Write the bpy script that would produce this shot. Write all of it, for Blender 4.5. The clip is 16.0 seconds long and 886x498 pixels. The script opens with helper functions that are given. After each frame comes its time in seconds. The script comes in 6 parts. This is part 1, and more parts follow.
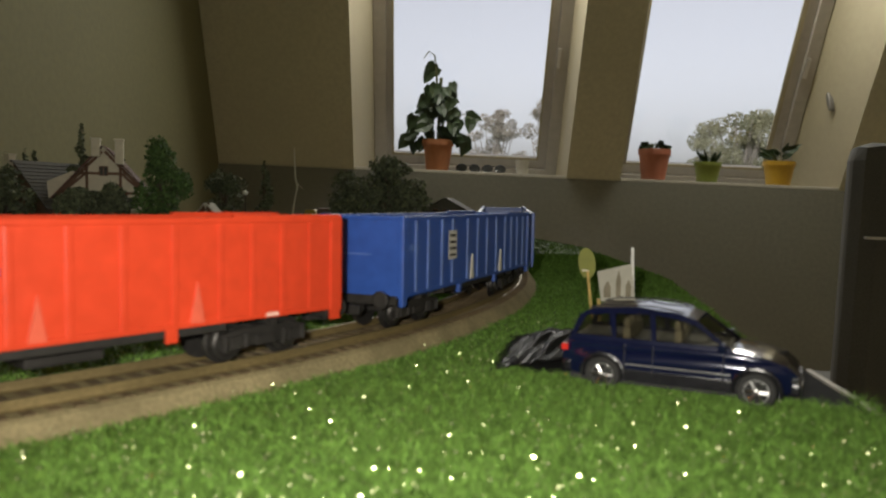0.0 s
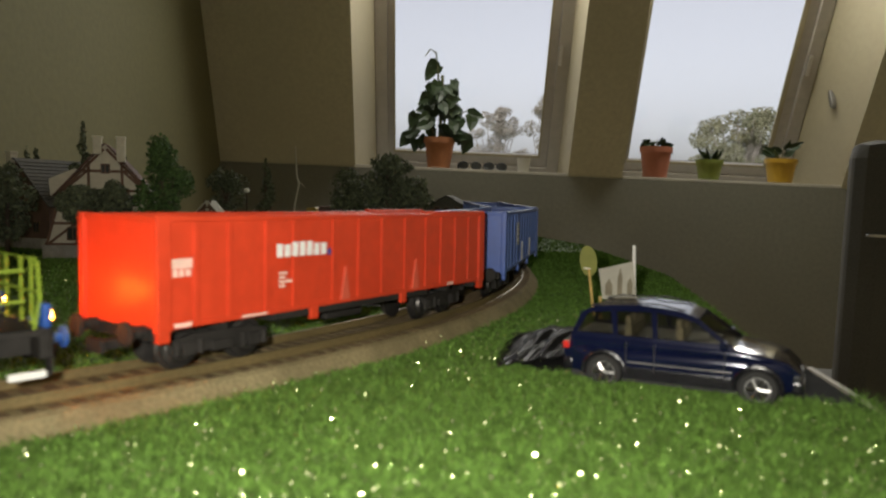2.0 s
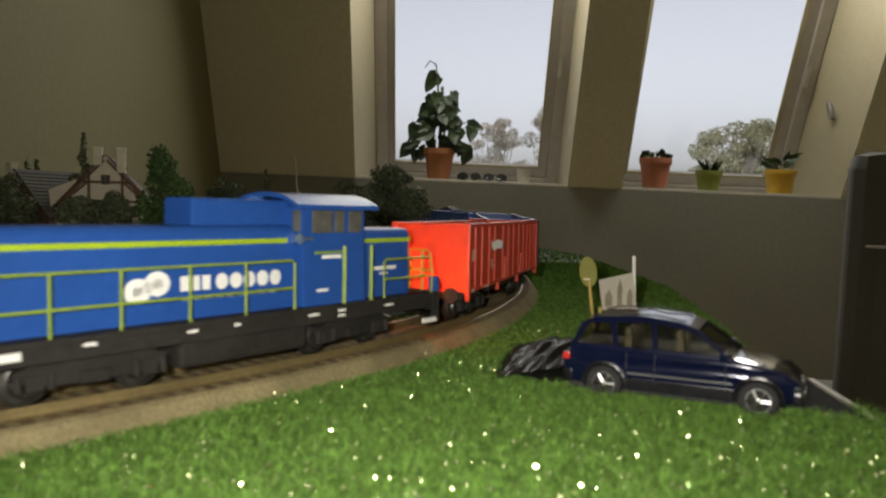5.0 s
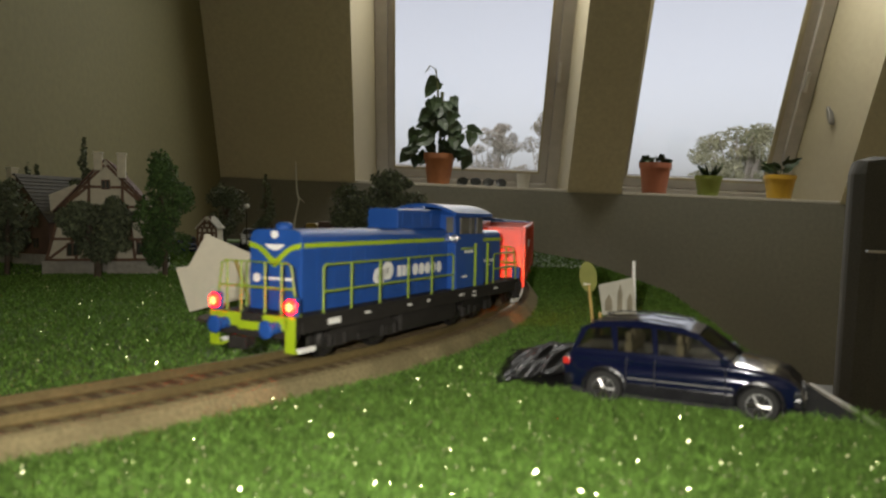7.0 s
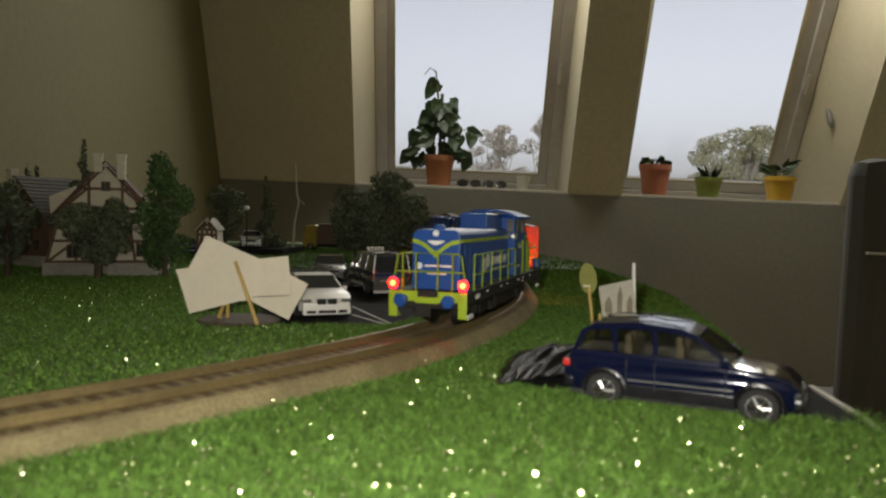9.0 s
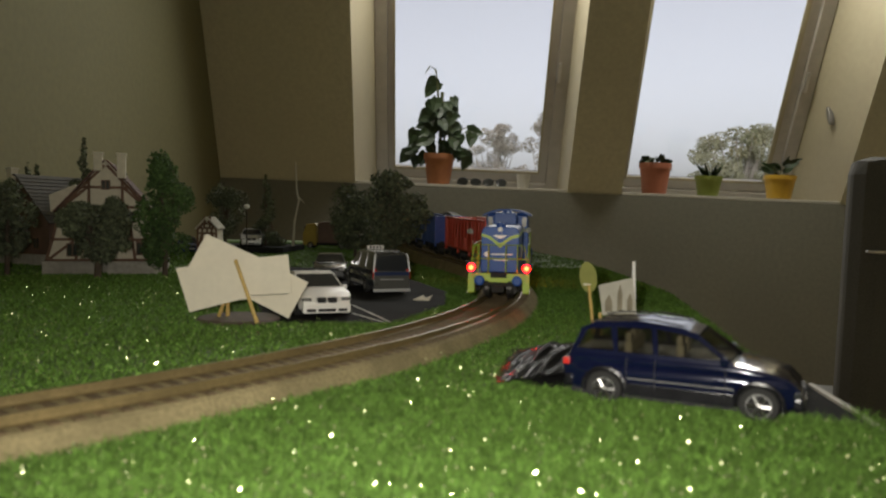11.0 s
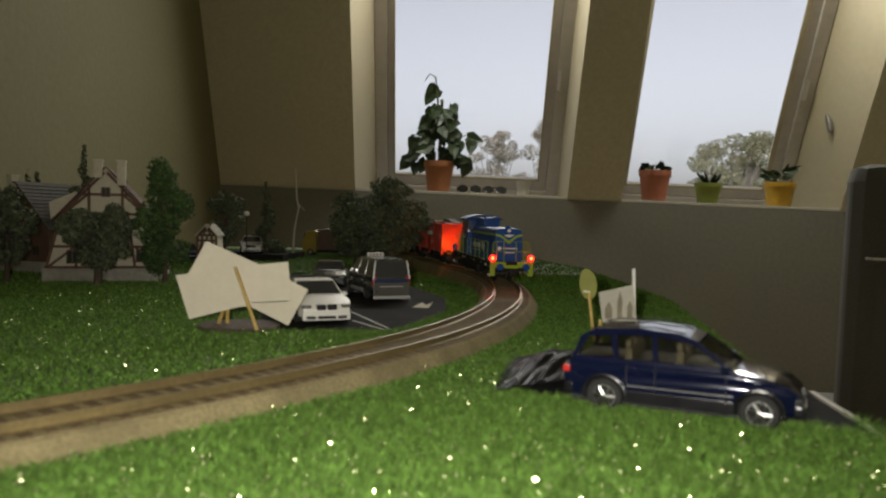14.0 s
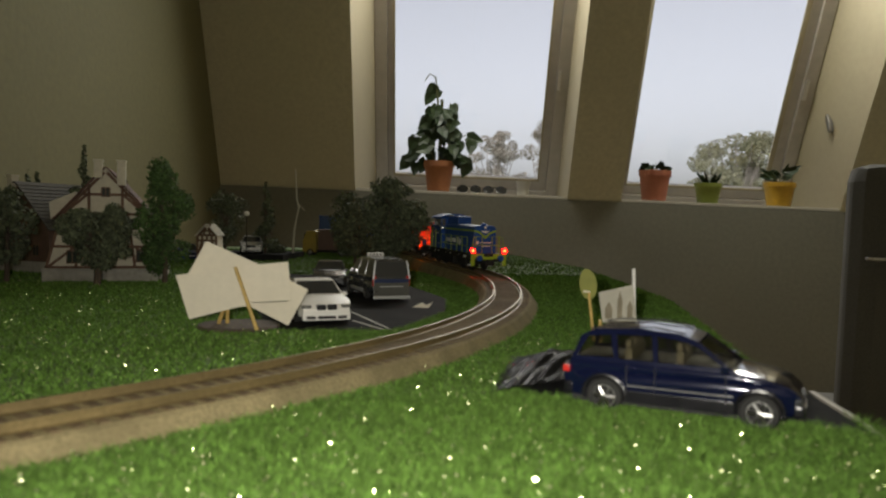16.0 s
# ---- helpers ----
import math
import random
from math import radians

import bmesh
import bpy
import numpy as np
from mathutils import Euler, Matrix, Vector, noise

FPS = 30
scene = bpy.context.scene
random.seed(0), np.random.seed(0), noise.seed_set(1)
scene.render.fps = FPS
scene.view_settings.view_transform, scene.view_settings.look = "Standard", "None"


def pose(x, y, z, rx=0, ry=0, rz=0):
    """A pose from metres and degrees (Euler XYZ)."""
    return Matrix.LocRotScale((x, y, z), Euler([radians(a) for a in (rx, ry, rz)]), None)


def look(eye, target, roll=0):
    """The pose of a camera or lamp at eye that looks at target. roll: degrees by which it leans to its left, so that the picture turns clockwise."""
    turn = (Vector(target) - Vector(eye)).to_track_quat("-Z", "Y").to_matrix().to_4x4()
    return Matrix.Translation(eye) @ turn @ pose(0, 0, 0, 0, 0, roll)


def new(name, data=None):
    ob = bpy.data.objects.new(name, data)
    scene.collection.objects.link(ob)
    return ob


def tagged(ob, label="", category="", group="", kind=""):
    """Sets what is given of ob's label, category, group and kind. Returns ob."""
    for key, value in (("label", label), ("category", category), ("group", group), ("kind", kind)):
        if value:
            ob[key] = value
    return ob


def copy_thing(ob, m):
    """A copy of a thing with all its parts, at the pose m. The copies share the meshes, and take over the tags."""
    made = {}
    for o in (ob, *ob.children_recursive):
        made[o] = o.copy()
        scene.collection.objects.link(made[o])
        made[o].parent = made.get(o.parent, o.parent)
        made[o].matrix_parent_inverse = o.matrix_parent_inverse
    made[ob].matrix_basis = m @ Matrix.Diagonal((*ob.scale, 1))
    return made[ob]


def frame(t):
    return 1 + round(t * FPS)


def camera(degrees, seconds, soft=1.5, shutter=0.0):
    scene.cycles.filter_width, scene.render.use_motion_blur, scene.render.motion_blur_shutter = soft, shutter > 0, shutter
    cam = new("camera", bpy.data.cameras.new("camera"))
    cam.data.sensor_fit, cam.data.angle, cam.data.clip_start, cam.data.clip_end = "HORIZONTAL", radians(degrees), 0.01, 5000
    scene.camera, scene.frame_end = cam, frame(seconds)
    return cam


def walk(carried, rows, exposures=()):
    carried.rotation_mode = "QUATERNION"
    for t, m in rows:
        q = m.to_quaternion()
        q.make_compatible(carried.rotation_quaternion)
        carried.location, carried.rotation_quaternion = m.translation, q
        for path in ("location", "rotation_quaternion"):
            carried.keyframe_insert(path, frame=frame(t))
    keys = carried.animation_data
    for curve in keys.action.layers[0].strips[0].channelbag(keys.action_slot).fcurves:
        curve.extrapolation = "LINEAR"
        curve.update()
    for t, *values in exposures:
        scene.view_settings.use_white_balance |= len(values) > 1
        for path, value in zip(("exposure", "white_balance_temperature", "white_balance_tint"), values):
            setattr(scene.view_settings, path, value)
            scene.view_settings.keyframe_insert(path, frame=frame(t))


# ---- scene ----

# camera: a phone lying low on the layout board, tilting slowly upwards
EYE = Vector((0.0, 0.0, 0.0523))
LENS = 62.2
cam = camera(LENS, 16.0, soft=2.2, shutter=0.5)
# close focus of a phone lens: the nearest grass is blurred
cam.data.dof.use_dof = True
cam.data.dof.focus_distance = 0.9
cam.data.dof.aperture_fstop = cam.data.lens / 1.05
TILT = [(0, 3.65), (0.5, 4.0), (1, 4.05), (1.5, 3.92), (2, 3.83), (2.5, 3.48), (3, 3.21), (3.5, 3.39), (4, 3.32),
        (5.2, 2.9), (6.5, 2.53), (7, 2.6), (7.5, 2.62), (8, 2.51), (8.5, 2.46), (9, 2.46), (10.2, 2.5), (11.5, 2.6), (12, 2.35),
        (12.5, 2.15), (13, 2.13), (13.5, 2.11), (14, 2.02), (14.5, 2.02), (15, 1.96), (15.5, 2.02), (16, 2.02)]
ROWS = []
for t, tilt in TILT:
    yaw = radians(0.11) if t == 0 else 0.0
    way = Vector((math.sin(yaw), math.cos(yaw), -math.tan(radians(tilt))))
    ROWS.append((t, look(EYE, EYE + way, 1.0)))
walk(cam, ROWS)

# daylight: an overcast sky behind the roof windows
world = bpy.data.worlds.new("overcast")
scene.world = world
world.use_nodes = True
wn = world.node_tree
sky = wn.nodes.new("ShaderNodeTexSky")
sky.sky_type, sky.sun_disc = "NISHITA", False
sky.sun_elevation, sky.sun_rotation = radians(38), radians(200)
sky.air_density, sky.dust_density, sky.ozone_density = 1.0, 4.0, 1.0
grey = wn.nodes.new("ShaderNodeHueSaturation")
grey.inputs["Saturation"].default_value = 0.22
wn.links.new(sky.outputs[0], grey.inputs["Color"])
wn.links.new(grey.outputs[0], wn.nodes["Background"].inputs[0])
wn.nodes["Background"].inputs[1].default_value = 0.195
sun_data = bpy.data.lights.new("sun", "SUN")
sun_data.energy, sun_data.angle, sun_data.color = 0.5, radians(20), (1, 0.97, 0.92)
sun = new("sun", sun_data)
sun.matrix_world = look((3, -20, 22), (0, 0, 0))
# the phone's torch beside its lens
torch_data = bpy.data.lights.new("phone_torch", "SPOT")
torch_data.energy, torch_data.shadow_soft_size = 2.52, 0.003
torch_data.spot_size, torch_data.spot_blend = radians(112), 1.0
torch_data.color = (1.0, 0.95, 0.84)
torch = new("phone_torch", torch_data)
torch.matrix_world = look((-0.014, -0.004, 0.060), (0.01, 0.4, 0.03))
scene.view_settings.exposure = 0.0
# lamps added high in each roof window, standing for skylight and room fill
for x in (0.012, 1.028):
    d = bpy.data.lights.new("window_skylight", "AREA")
    d.shape, d.size, d.size_y, d.energy, d.color = "RECTANGLE", 0.6, 0.26, 15.5, (1.0, 0.97, 0.88)
    lamp = new("window_skylight", d)
    lamp.matrix_world = (Matrix.Translation(EYE) @ Matrix.Rotation(radians(1.567), 4, "Y") @ Matrix.Rotation(radians(-1.46), 4, "Z")
                         @ look((x, 2.757, 1.231), (x, 1.2, -0.3)))

MM = 0.001


# ---- materials ----
def mat(name, color, rough=0.5, metal=0.0, vary=0.15, grain=40.0, big=4.0, bump=0.1, emit=None, strength=0.0,
        island=0.0, rand=0.0, coat=0.0, dark=0.6, transmission=0.0, spec=0.5):
    m = bpy.data.materials.new(name)
    m.use_nodes = True
    n, l = m.node_tree.nodes, m.node_tree.links
    b = n["Principled BSDF"]
    b.inputs["Roughness"].default_value, b.inputs["Metallic"].default_value = rough, metal
    b.inputs["Coat Weight"].default_value = coat
    b.inputs["Specular IOR Level"].default_value = spec
    b.inputs["Transmission Weight"].default_value = transmission
    co = n.new("ShaderNodeTexCoord")
    fine, wide = n.new("ShaderNodeTexNoise"), n.new("ShaderNodeTexNoise")
    fine.inputs["Scale"].default_value, wide.inputs["Scale"].default_value = grain, big
    fine.inputs["Detail"].default_value = 4
    l.new(co.outputs["Object"], fine.inputs["Vector"])
    l.new(co.outputs["Object"], wide.inputs["Vector"])
    add = n.new("ShaderNodeMath")
    add.operation = "MULTIPLY"
    l.new(fine.outputs[0], add.inputs[0])
    l.new(wide.outputs[0], add.inputs[1])
    mix = n.new("ShaderNodeMix")
    mix.data_type = "RGBA"
    c = Vector(color)
    mix.inputs["A"].default_value = (*(c * (1 - vary * dark * 1.6)), 1)
    mix.inputs["B"].default_value = (*[min(1, v * (1 + vary)) for v in c], 1)
    ramp = n.new("ShaderNodeMapRange")
    ramp.inputs["From Min"].default_value, ramp.inputs["From Max"].default_value = 0.1, 0.42
    l.new(add.outputs[0], ramp.inputs["Value"])
    l.new(ramp.outputs[0], mix.inputs["Factor"])
    out = mix.outputs["Result"]
    if island or rand:
        src = n.new("ShaderNodeNewGeometry") if island else n.new("ShaderNodeObjectInfo")
        hsv = n.new("ShaderNodeHueSaturation")
        mr = n.new("ShaderNodeMapRange")
        k = island or rand
        mr.inputs["To Min"].default_value, mr.inputs["To Max"].default_value = 1 - k, 1 + k
        l.new(src.outputs["Random Per Island" if island else "Random"], mr.inputs["Value"])
        l.new(mr.outputs[0], hsv.inputs["Value"])
        l.new(out, hsv.inputs["Color"])
        out = hsv.outputs[0]
    l.new(out, b.inputs["Base Color"])
    rr = n.new("ShaderNodeMapRange")
    rr.inputs["To Min"].default_value, rr.inputs["To Max"].default_value = max(0.02, rough - 0.08), min(1, rough + 0.08)
    l.new(fine.outputs[0], rr.inputs["Value"])
    l.new(rr.outputs[0], b.inputs["Roughness"])
    if bump:
        bp = n.new("ShaderNodeBump")
        bp.inputs["Strength"].default_value, bp.inputs["Distance"].default_value = bump, 0.3 / grain
        l.new(fine.outputs[0], bp.inputs["Height"])
        l.new(bp.outputs[0], b.inputs["Normal"])
    if emit:
        b.inputs["Emission Color"].default_value = (*emit, 1)
        b.inputs["Emission Strength"].default_value = strength
    return m


def glass_mat(name, tint=(0.95, 0.97, 0.97), gloss=0.06, rough=0.03):
    m = bpy.data.materials.new(name)
    m.use_nodes = True
    n, l = m.node_tree.nodes, m.node_tree.links
    n.remove(n["Principled BSDF"])
    tr, gl, mx = n.new("ShaderNodeBsdfTransparent"), n.new("ShaderNodeBsdfGlossy"), n.new("ShaderNodeMixShader")
    tr.inputs[0].default_value = (*tint, 1)
    gl.inputs["Roughness"].default_value = rough
    mx.inputs[0].default_value = gloss
    l.new(tr.outputs[0], mx.inputs[1])
    l.new(gl.outputs[0], mx.inputs[2])
    l.new(mx.outputs[0], n["Material Output"].inputs[0])
    return m


# gable share of the wall paint, darkened to cancel excess window light
WALL = mat("gable_paint_dimmed", (0.152, 0.143, 0.073), 0.85, vary=0.12, grain=60, big=1.5, bump=0.15)
# same wall paint, colour raised to lift the backlit slope
WALLN = mat("slope_paint_lifted", (0.54, 0.52, 0.385), 0.85, vary=0.12, grain=60, big=1.5, bump=0.15)
# darker copy of the wall paint that carries the knee wall's shade
KNEE = mat("knee_shade_paint", (0.197, 0.196, 0.163), 0.85, vary=0.12, grain=60, big=1.5, bump=0.15)
PLATE = mat("grey_plate", (0.16, 0.15, 0.13), 0.5, 0.3, vary=0.15, grain=60)
# unseen walls and ceiling kept pale so they bounce light onto the layout
PALE = mat("pale_bounce_paint", (0.84, 0.80, 0.62), 0.85, vary=0.06, grain=60, big=1.5)
CEIL = mat("ceiling_paint", (0.84, 0.82, 0.70), 0.9, vary=0.06, grain=60, big=1.5)
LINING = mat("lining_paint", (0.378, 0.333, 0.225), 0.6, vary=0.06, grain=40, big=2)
FRAME = mat("window_frame_paint", (0.45, 0.42, 0.38), 0.45, vary=0.1, grain=30, big=3)
# floor wood, lightened a little to add bounce
FLOORW = mat("floor_wood", (0.34, 0.25, 0.16), 0.5, vary=0.3, grain=18, big=3)
SILL = mat("sill_board", (0.5, 0.48, 0.42), 0.4, vary=0.1, grain=30)
BARE = mat("metal_bright", (0.7, 0.7, 0.7), 0.3, 1.0, vary=0.1, grain=200)
GLASS = glass_mat("window_glass", (0.966, 0.962, 0.984))
TURF = mat("turf_base", (0.075, 0.125, 0.03), 0.8, vary=0.5, grain=450, big=30, bump=0.6)
BLADE = mat("turf_fibre", (0.122, 0.225, 0.044), 0.5, vary=0.8, grain=700, big=420, bump=0, island=0.5, spec=0.07)
BLADEFAR = mat("turf_fibre_far", (0.115, 0.205, 0.046), 0.9, vary=0.6, grain=700, big=200, bump=0, island=0.35, spec=0.0)
# pale metallic colour of the added glint flecks
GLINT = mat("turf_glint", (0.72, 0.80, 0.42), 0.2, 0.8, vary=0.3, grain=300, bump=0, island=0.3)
BALLAST = mat("roadbed_ballast", (0.24, 0.20, 0.108), 0.92, vary=0.3, grain=900, big=60, bump=0.7, spec=0.06)
SLEEPER = mat("sleeper_plastic", (0.135, 0.098, 0.055), 0.8, vary=0.25, grain=600, big=80, rand=0.2, spec=0.12)
RAIL = mat("rail_metal", (0.20, 0.152, 0.068), 0.5, 0.4, vary=0.25, grain=700, big=50)
ASPHALT = mat("asphalt_card", (0.022, 0.022, 0.022), 0.85, vary=0.4, grain=700, big=40, bump=0.3, spec=0.04)
LINE = mat("line_paint", (0.40, 0.39, 0.35), 0.7, vary=0.3, grain=600, big=90)
FOIL = mat("black_foil", (0.012, 0.012, 0.012), 0.24, vary=0.3, grain=400, bump=0.05, spec=0.008)
RED = mat("wagon_red", (0.56, 0.048, 0.016), 0.38, vary=0.12, grain=250, big=30, bump=0.06, spec=0.4)
# gusset red, lightened to stand for the highlight on the struts
REDGLEAM = mat("wagon_red_highlight", (0.60, 0.10, 0.055), 0.4, vary=0.12, grain=250, big=30, bump=0.06)
BLUEW = mat("wagon_blue", (0.022, 0.07, 0.30), 0.42, vary=0.15, grain=250, big=30, bump=0.06)
# lighter blue: painted highlight on the ribs, and the wagon's pale print
BLUEPALE = mat("wagon_rib_highlight_print_blue", (0.07, 0.13, 0.36), 0.45, vary=0.3, grain=250, big=60, bump=0.06)
BLUEL = mat("loco_blue", (0.016, 0.068, 0.28), 0.42, vary=0.1, grain=250, big=30, bump=0.05, spec=0.25)
GREENL = mat("loco_lime", (0.30, 0.42, 0.012), 0.45, vary=0.1, grain=300, big=40, bump=0.05)
RAILING = mat("railing_lime", (0.22, 0.31, 0.025), 0.5, vary=0.15, grain=300, big=40, bump=0.05)
BLACK = mat("underframe_black", (0.022, 0.020, 0.018), 0.7, vary=0.3, grain=400, big=60, bump=0.2, spec=0.2)
STEEL = mat("wheel_steel", (0.09, 0.085, 0.08), 0.4, 0.8, vary=0.25, grain=400, big=60)
WHITE = mat("white_print", (0.78, 0.77, 0.74), 0.55, vary=0.08, grain=300, big=40, bump=0.03)
PINKISH = mat("pale_print", (0.74, 0.5, 0.42), 0.55, vary=0.15, grain=300, big=40, bump=0.03)
DARKGLASS = mat("tinted_glass", (0.03, 0.032, 0.034), 0.08, vary=0.1, grain=50, bump=0, spec=0.7)
CABGLASS = mat("cab_glass", (0.10, 0.097, 0.085), 0.3, vary=0.5, grain=220, bump=0.05, spec=0.35)
REDLAMP = mat("red_lamp_glow", (0.9, 0.05, 0.02), 0.3, vary=0.05, bump=0, emit=(1.0, 0.0007, 0.0002), strength=110)
LAMPCORE = mat("lamp_core_glow", (1, 0.7, 0.3), 0.3, vary=0.05, bump=0, emit=(1.0, 0.30, 0.06), strength=2.6)
YELLAMP = mat("yellow_lamp_glow", (1, 0.6, 0.2), 0.3, vary=0.05, bump=0, emit=(1.0, 0.22, 0.02), strength=300)
PAPER = mat("paper_white", (0.74, 0.68, 0.55), 0.8, vary=0.06, grain=300, big=25, bump=0.08)
WOODPICK = mat("toothpick_wood", (0.52, 0.36, 0.11), 0.6, vary=0.25, grain=500, big=60)
BROWNBASE = mat("brown_disc", (0.085, 0.06, 0.045), 0.75, vary=0.3, grain=400, big=50, bump=0.3)
TERRA = mat("terracotta", (0.42, 0.17, 0.075), 0.7, vary=0.15, grain=60, big=12)
REDPOT = mat("red_pot", (0.42, 0.15, 0.09), 0.5, vary=0.1, grain=60, big=12)
GREENPOT = mat("green_pot", (0.22, 0.27, 0.05), 0.45, vary=0.1, grain=60, big=12)
YELPOT = mat("yellow_pot", (0.55, 0.33, 0.03), 0.45, vary=0.1, grain=60, big=12)
SOIL = mat("potting_soil", (0.04, 0.03, 0.02), 0.95, vary=0.4, grain=150, big=30, bump=0.6)
LEAF = mat("houseplant_leaf", (0.03, 0.056, 0.018), 0.45, vary=0.3, grain=60, big=12, island=0.4)
STEM = mat("houseplant_stem", (0.09, 0.10, 0.035), 0.6, vary=0.2, grain=60)
# dark foliage, raised in colour to stand for lens veil
TREELEAF = mat("model_foliage_dark_lifted", (0.10, 0.118, 0.066), 0.8, vary=0.4, grain=300, big=40, island=0.45, bump=0)
POPLEAF = mat("model_foliage_green", (0.062, 0.115, 0.03), 0.8, vary=0.35, grain=300, big=40, island=0.35, bump=0)
BARK = mat("bark", (0.09, 0.065, 0.045), 0.85, vary=0.3, grain=200, big=40, bump=0.4)
PLASTER = mat("house_plaster", (0.60, 0.55, 0.44), 0.8, vary=0.12, grain=250, big=30, bump=0.2)
TIMBER = mat("house_timber", (0.14, 0.075, 0.045), 0.75, vary=0.25, grain=300, big=40)
TILE = mat("roof_tile", (0.13, 0.065, 0.05), 0.75, vary=0.3, grain=300, big=50, rand=0.25)
PLINTH = mat("stone_plinth", (0.33, 0.31, 0.27), 0.85, vary=0.25, grain=250, big=40, bump=0.4)
WHITECAR = mat("car_white", (0.84, 0.82, 0.78), 0.42, vary=0.05, grain=60, coat=0.25, bump=0)
NAVYCAR = mat("car_navy", (0.0042, 0.0065, 0.027), 0.14, 0.2, vary=0.15, grain=60, coat=0.5, bump=0)
VANGATE = mat("van_tailgate_grey", (0.12, 0.12, 0.112), 0.3, 0.3, vary=0.12, grain=60, coat=0.6, bump=0)
SILVERCAR = mat("car_silver", (0.52, 0.53, 0.53), 0.35, 0.15, vary=0.08, grain=60, coat=0.6, bump=0)
DARKCAR = mat("car_dark", (0.04, 0.043, 0.048), 0.25, 0.2, vary=0.1, grain=60, coat=0.8, bump=0)
BLUECAR = mat("car_blue", (0.04, 0.08, 0.30), 0.25, 0.2, vary=0.1, grain=60, coat=0.8, bump=0)
SIDEGLASS = glass_mat("car_glass", (0.76, 0.75, 0.70), 0.12, 0.10)
SEATTAN = mat("seat_beige", (0.26, 0.235, 0.18), 0.8, vary=0.2, grain=300, big=60)
TYRE = mat("tyre_rubber", (0.028, 0.028, 0.027), 0.9, vary=0.2, grain=300, spec=0.2)
RIM = mat("rim_alloy", (0.34, 0.34, 0.33), 0.3, 1.0, vary=0.2, grain=400, bump=0.05)
CLADDING = mat("gloss_black_cladding", (0.008, 0.008, 0.010), 0.25, vary=0.2, grain=200, bump=0.03, coat=0.3)
BLUEBAND = mat("van_band_blue", (0.022, 0.036, 0.10), 0.35, 0.1, vary=0.1, grain=60, coat=0.4, bump=0)
CHROME = mat("chrome", (0.75, 0.75, 0.76), 0.28, 1.0, vary=0.05, grain=100, bump=0)
TAILRED = mat("tail_lamp_red", (0.45, 0.02, 0.015), 0.2, vary=0.1, bump=0, coat=0.8)
HEADLAMP = mat("headlamp_clear", (0.22, 0.22, 0.21), 0.15, 0.4, vary=0.1, bump=0)
TRIMBLACK = mat("black_plastic_trim", (0.022, 0.022, 0.022), 0.55, vary=0.2, grain=200, spec=0.2)
OLIVE = mat("olive_sign_card", (0.24, 0.25, 0.055), 0.7, vary=0.15, grain=200, big=40)
CARD = mat("grey_card", (0.48, 0.46, 0.39), 0.8, vary=0.12, grain=250, big=40)
CARDPRINT = mat("card_print_brown", (0.24, 0.21, 0.15), 0.8, vary=0.2, grain=250, big=40)
BOARDEDGE = mat("board_edge_trim", (0.36, 0.33, 0.28), 0.6, vary=0.15, grain=120)
BOARDSIDE = mat("board_side", (0.2, 0.14, 0.08), 0.7, vary=0.2, grain=60)
# black cloth, its colour lifted to grey in place of lens haze
CHAIRM = mat("hazed_black_chair_cloth", (0.095, 0.092, 0.08), 0.8, vary=0.3, grain=400, bump=0.3)
# leaf colours of the outside trees, paled to imitate haze
HAZELEAF = mat("hazed_autumn_leaf", (0.235, 0.235, 0.145), 0.95, vary=0.15, grain=3, big=0.6, island=0.12, bump=0, spec=0.1)
HAZELEAF2 = mat("hazed_pale_leaf", (0.30, 0.275, 0.225), 0.95, vary=0.15, grain=3, big=0.6, island=0.12, bump=0, spec=0.1)
OUTBARK = mat("pale_bark", (0.3, 0.27, 0.23), 0.8, vary=0.2, grain=8)
LAWN = mat("outside_lawn", (0.09, 0.12, 0.04), 0.9, vary=0.3, grain=2, big=0.1)
REDBOX = mat("model_red_brown", (0.13, 0.075, 0.055), 0.6, vary=0.2, grain=200)
YELBOX = mat("model_yellow", (0.35, 0.25, 0.03), 0.6, vary=0.2, grain=200)
DARKROOF = mat("model_dark_roof", (0.085, 0.08, 0.07), 0.8, vary=0.3, grain=250, big=40)


# ---- mesh helpers (miniatures in millimetres) ----
def box(bm, x0, x1, y0, y1, z0, z1, b=0.0, m=None):
    r = bmesh.ops.create_cube(bm, size=1)
    vs = r["verts"]
    for v in vs:
        v.co = Vector((x0 + (v.co.x + 0.5) * (x1 - x0), y0 + (v.co.y + 0.5) * (y1 - y0), z0 + (v.co.z + 0.5) * (z1 - z0)))
        if m:
            v.co = m @ v.co
    if b:
        es = list({e for v in vs for e in v.link_edges})
        bmesh.ops.bevel(bm, geom=es, offset=b, segments=2, affect="EDGES", profile=0.6, clamp_overlap=True)
    return bm


def prism(bm, prof, hw, b=0.0):
    """Closed side outline (y, z) spanned across x by the half width hw(y, z)."""
    f = hw if callable(hw) else (lambda y, z: hw)
    L = [bm.verts.new((-f(y, z), y, z)) for y, z in prof]
    R = [bm.verts.new((f(y, z), y, z)) for y, z in prof]
    n = len(prof)
    faces = [bm.faces.new(L), bm.faces.new(R[::-1])]
    for i in range(n):
        faces.append(bm.faces.new((L[i], R[i], R[(i + 1) % n], L[(i + 1) % n])))
    bmesh.ops.recalc_face_normals(bm, faces=faces)
    if b:
        es = [e for e in {e for fc in faces[:2] for e in fc.edges}]
        bmesh.ops.bevel(bm, geom=es, offset=b, segments=2, affect="EDGES", profile=0.6, clamp_overlap=True)
    return bm


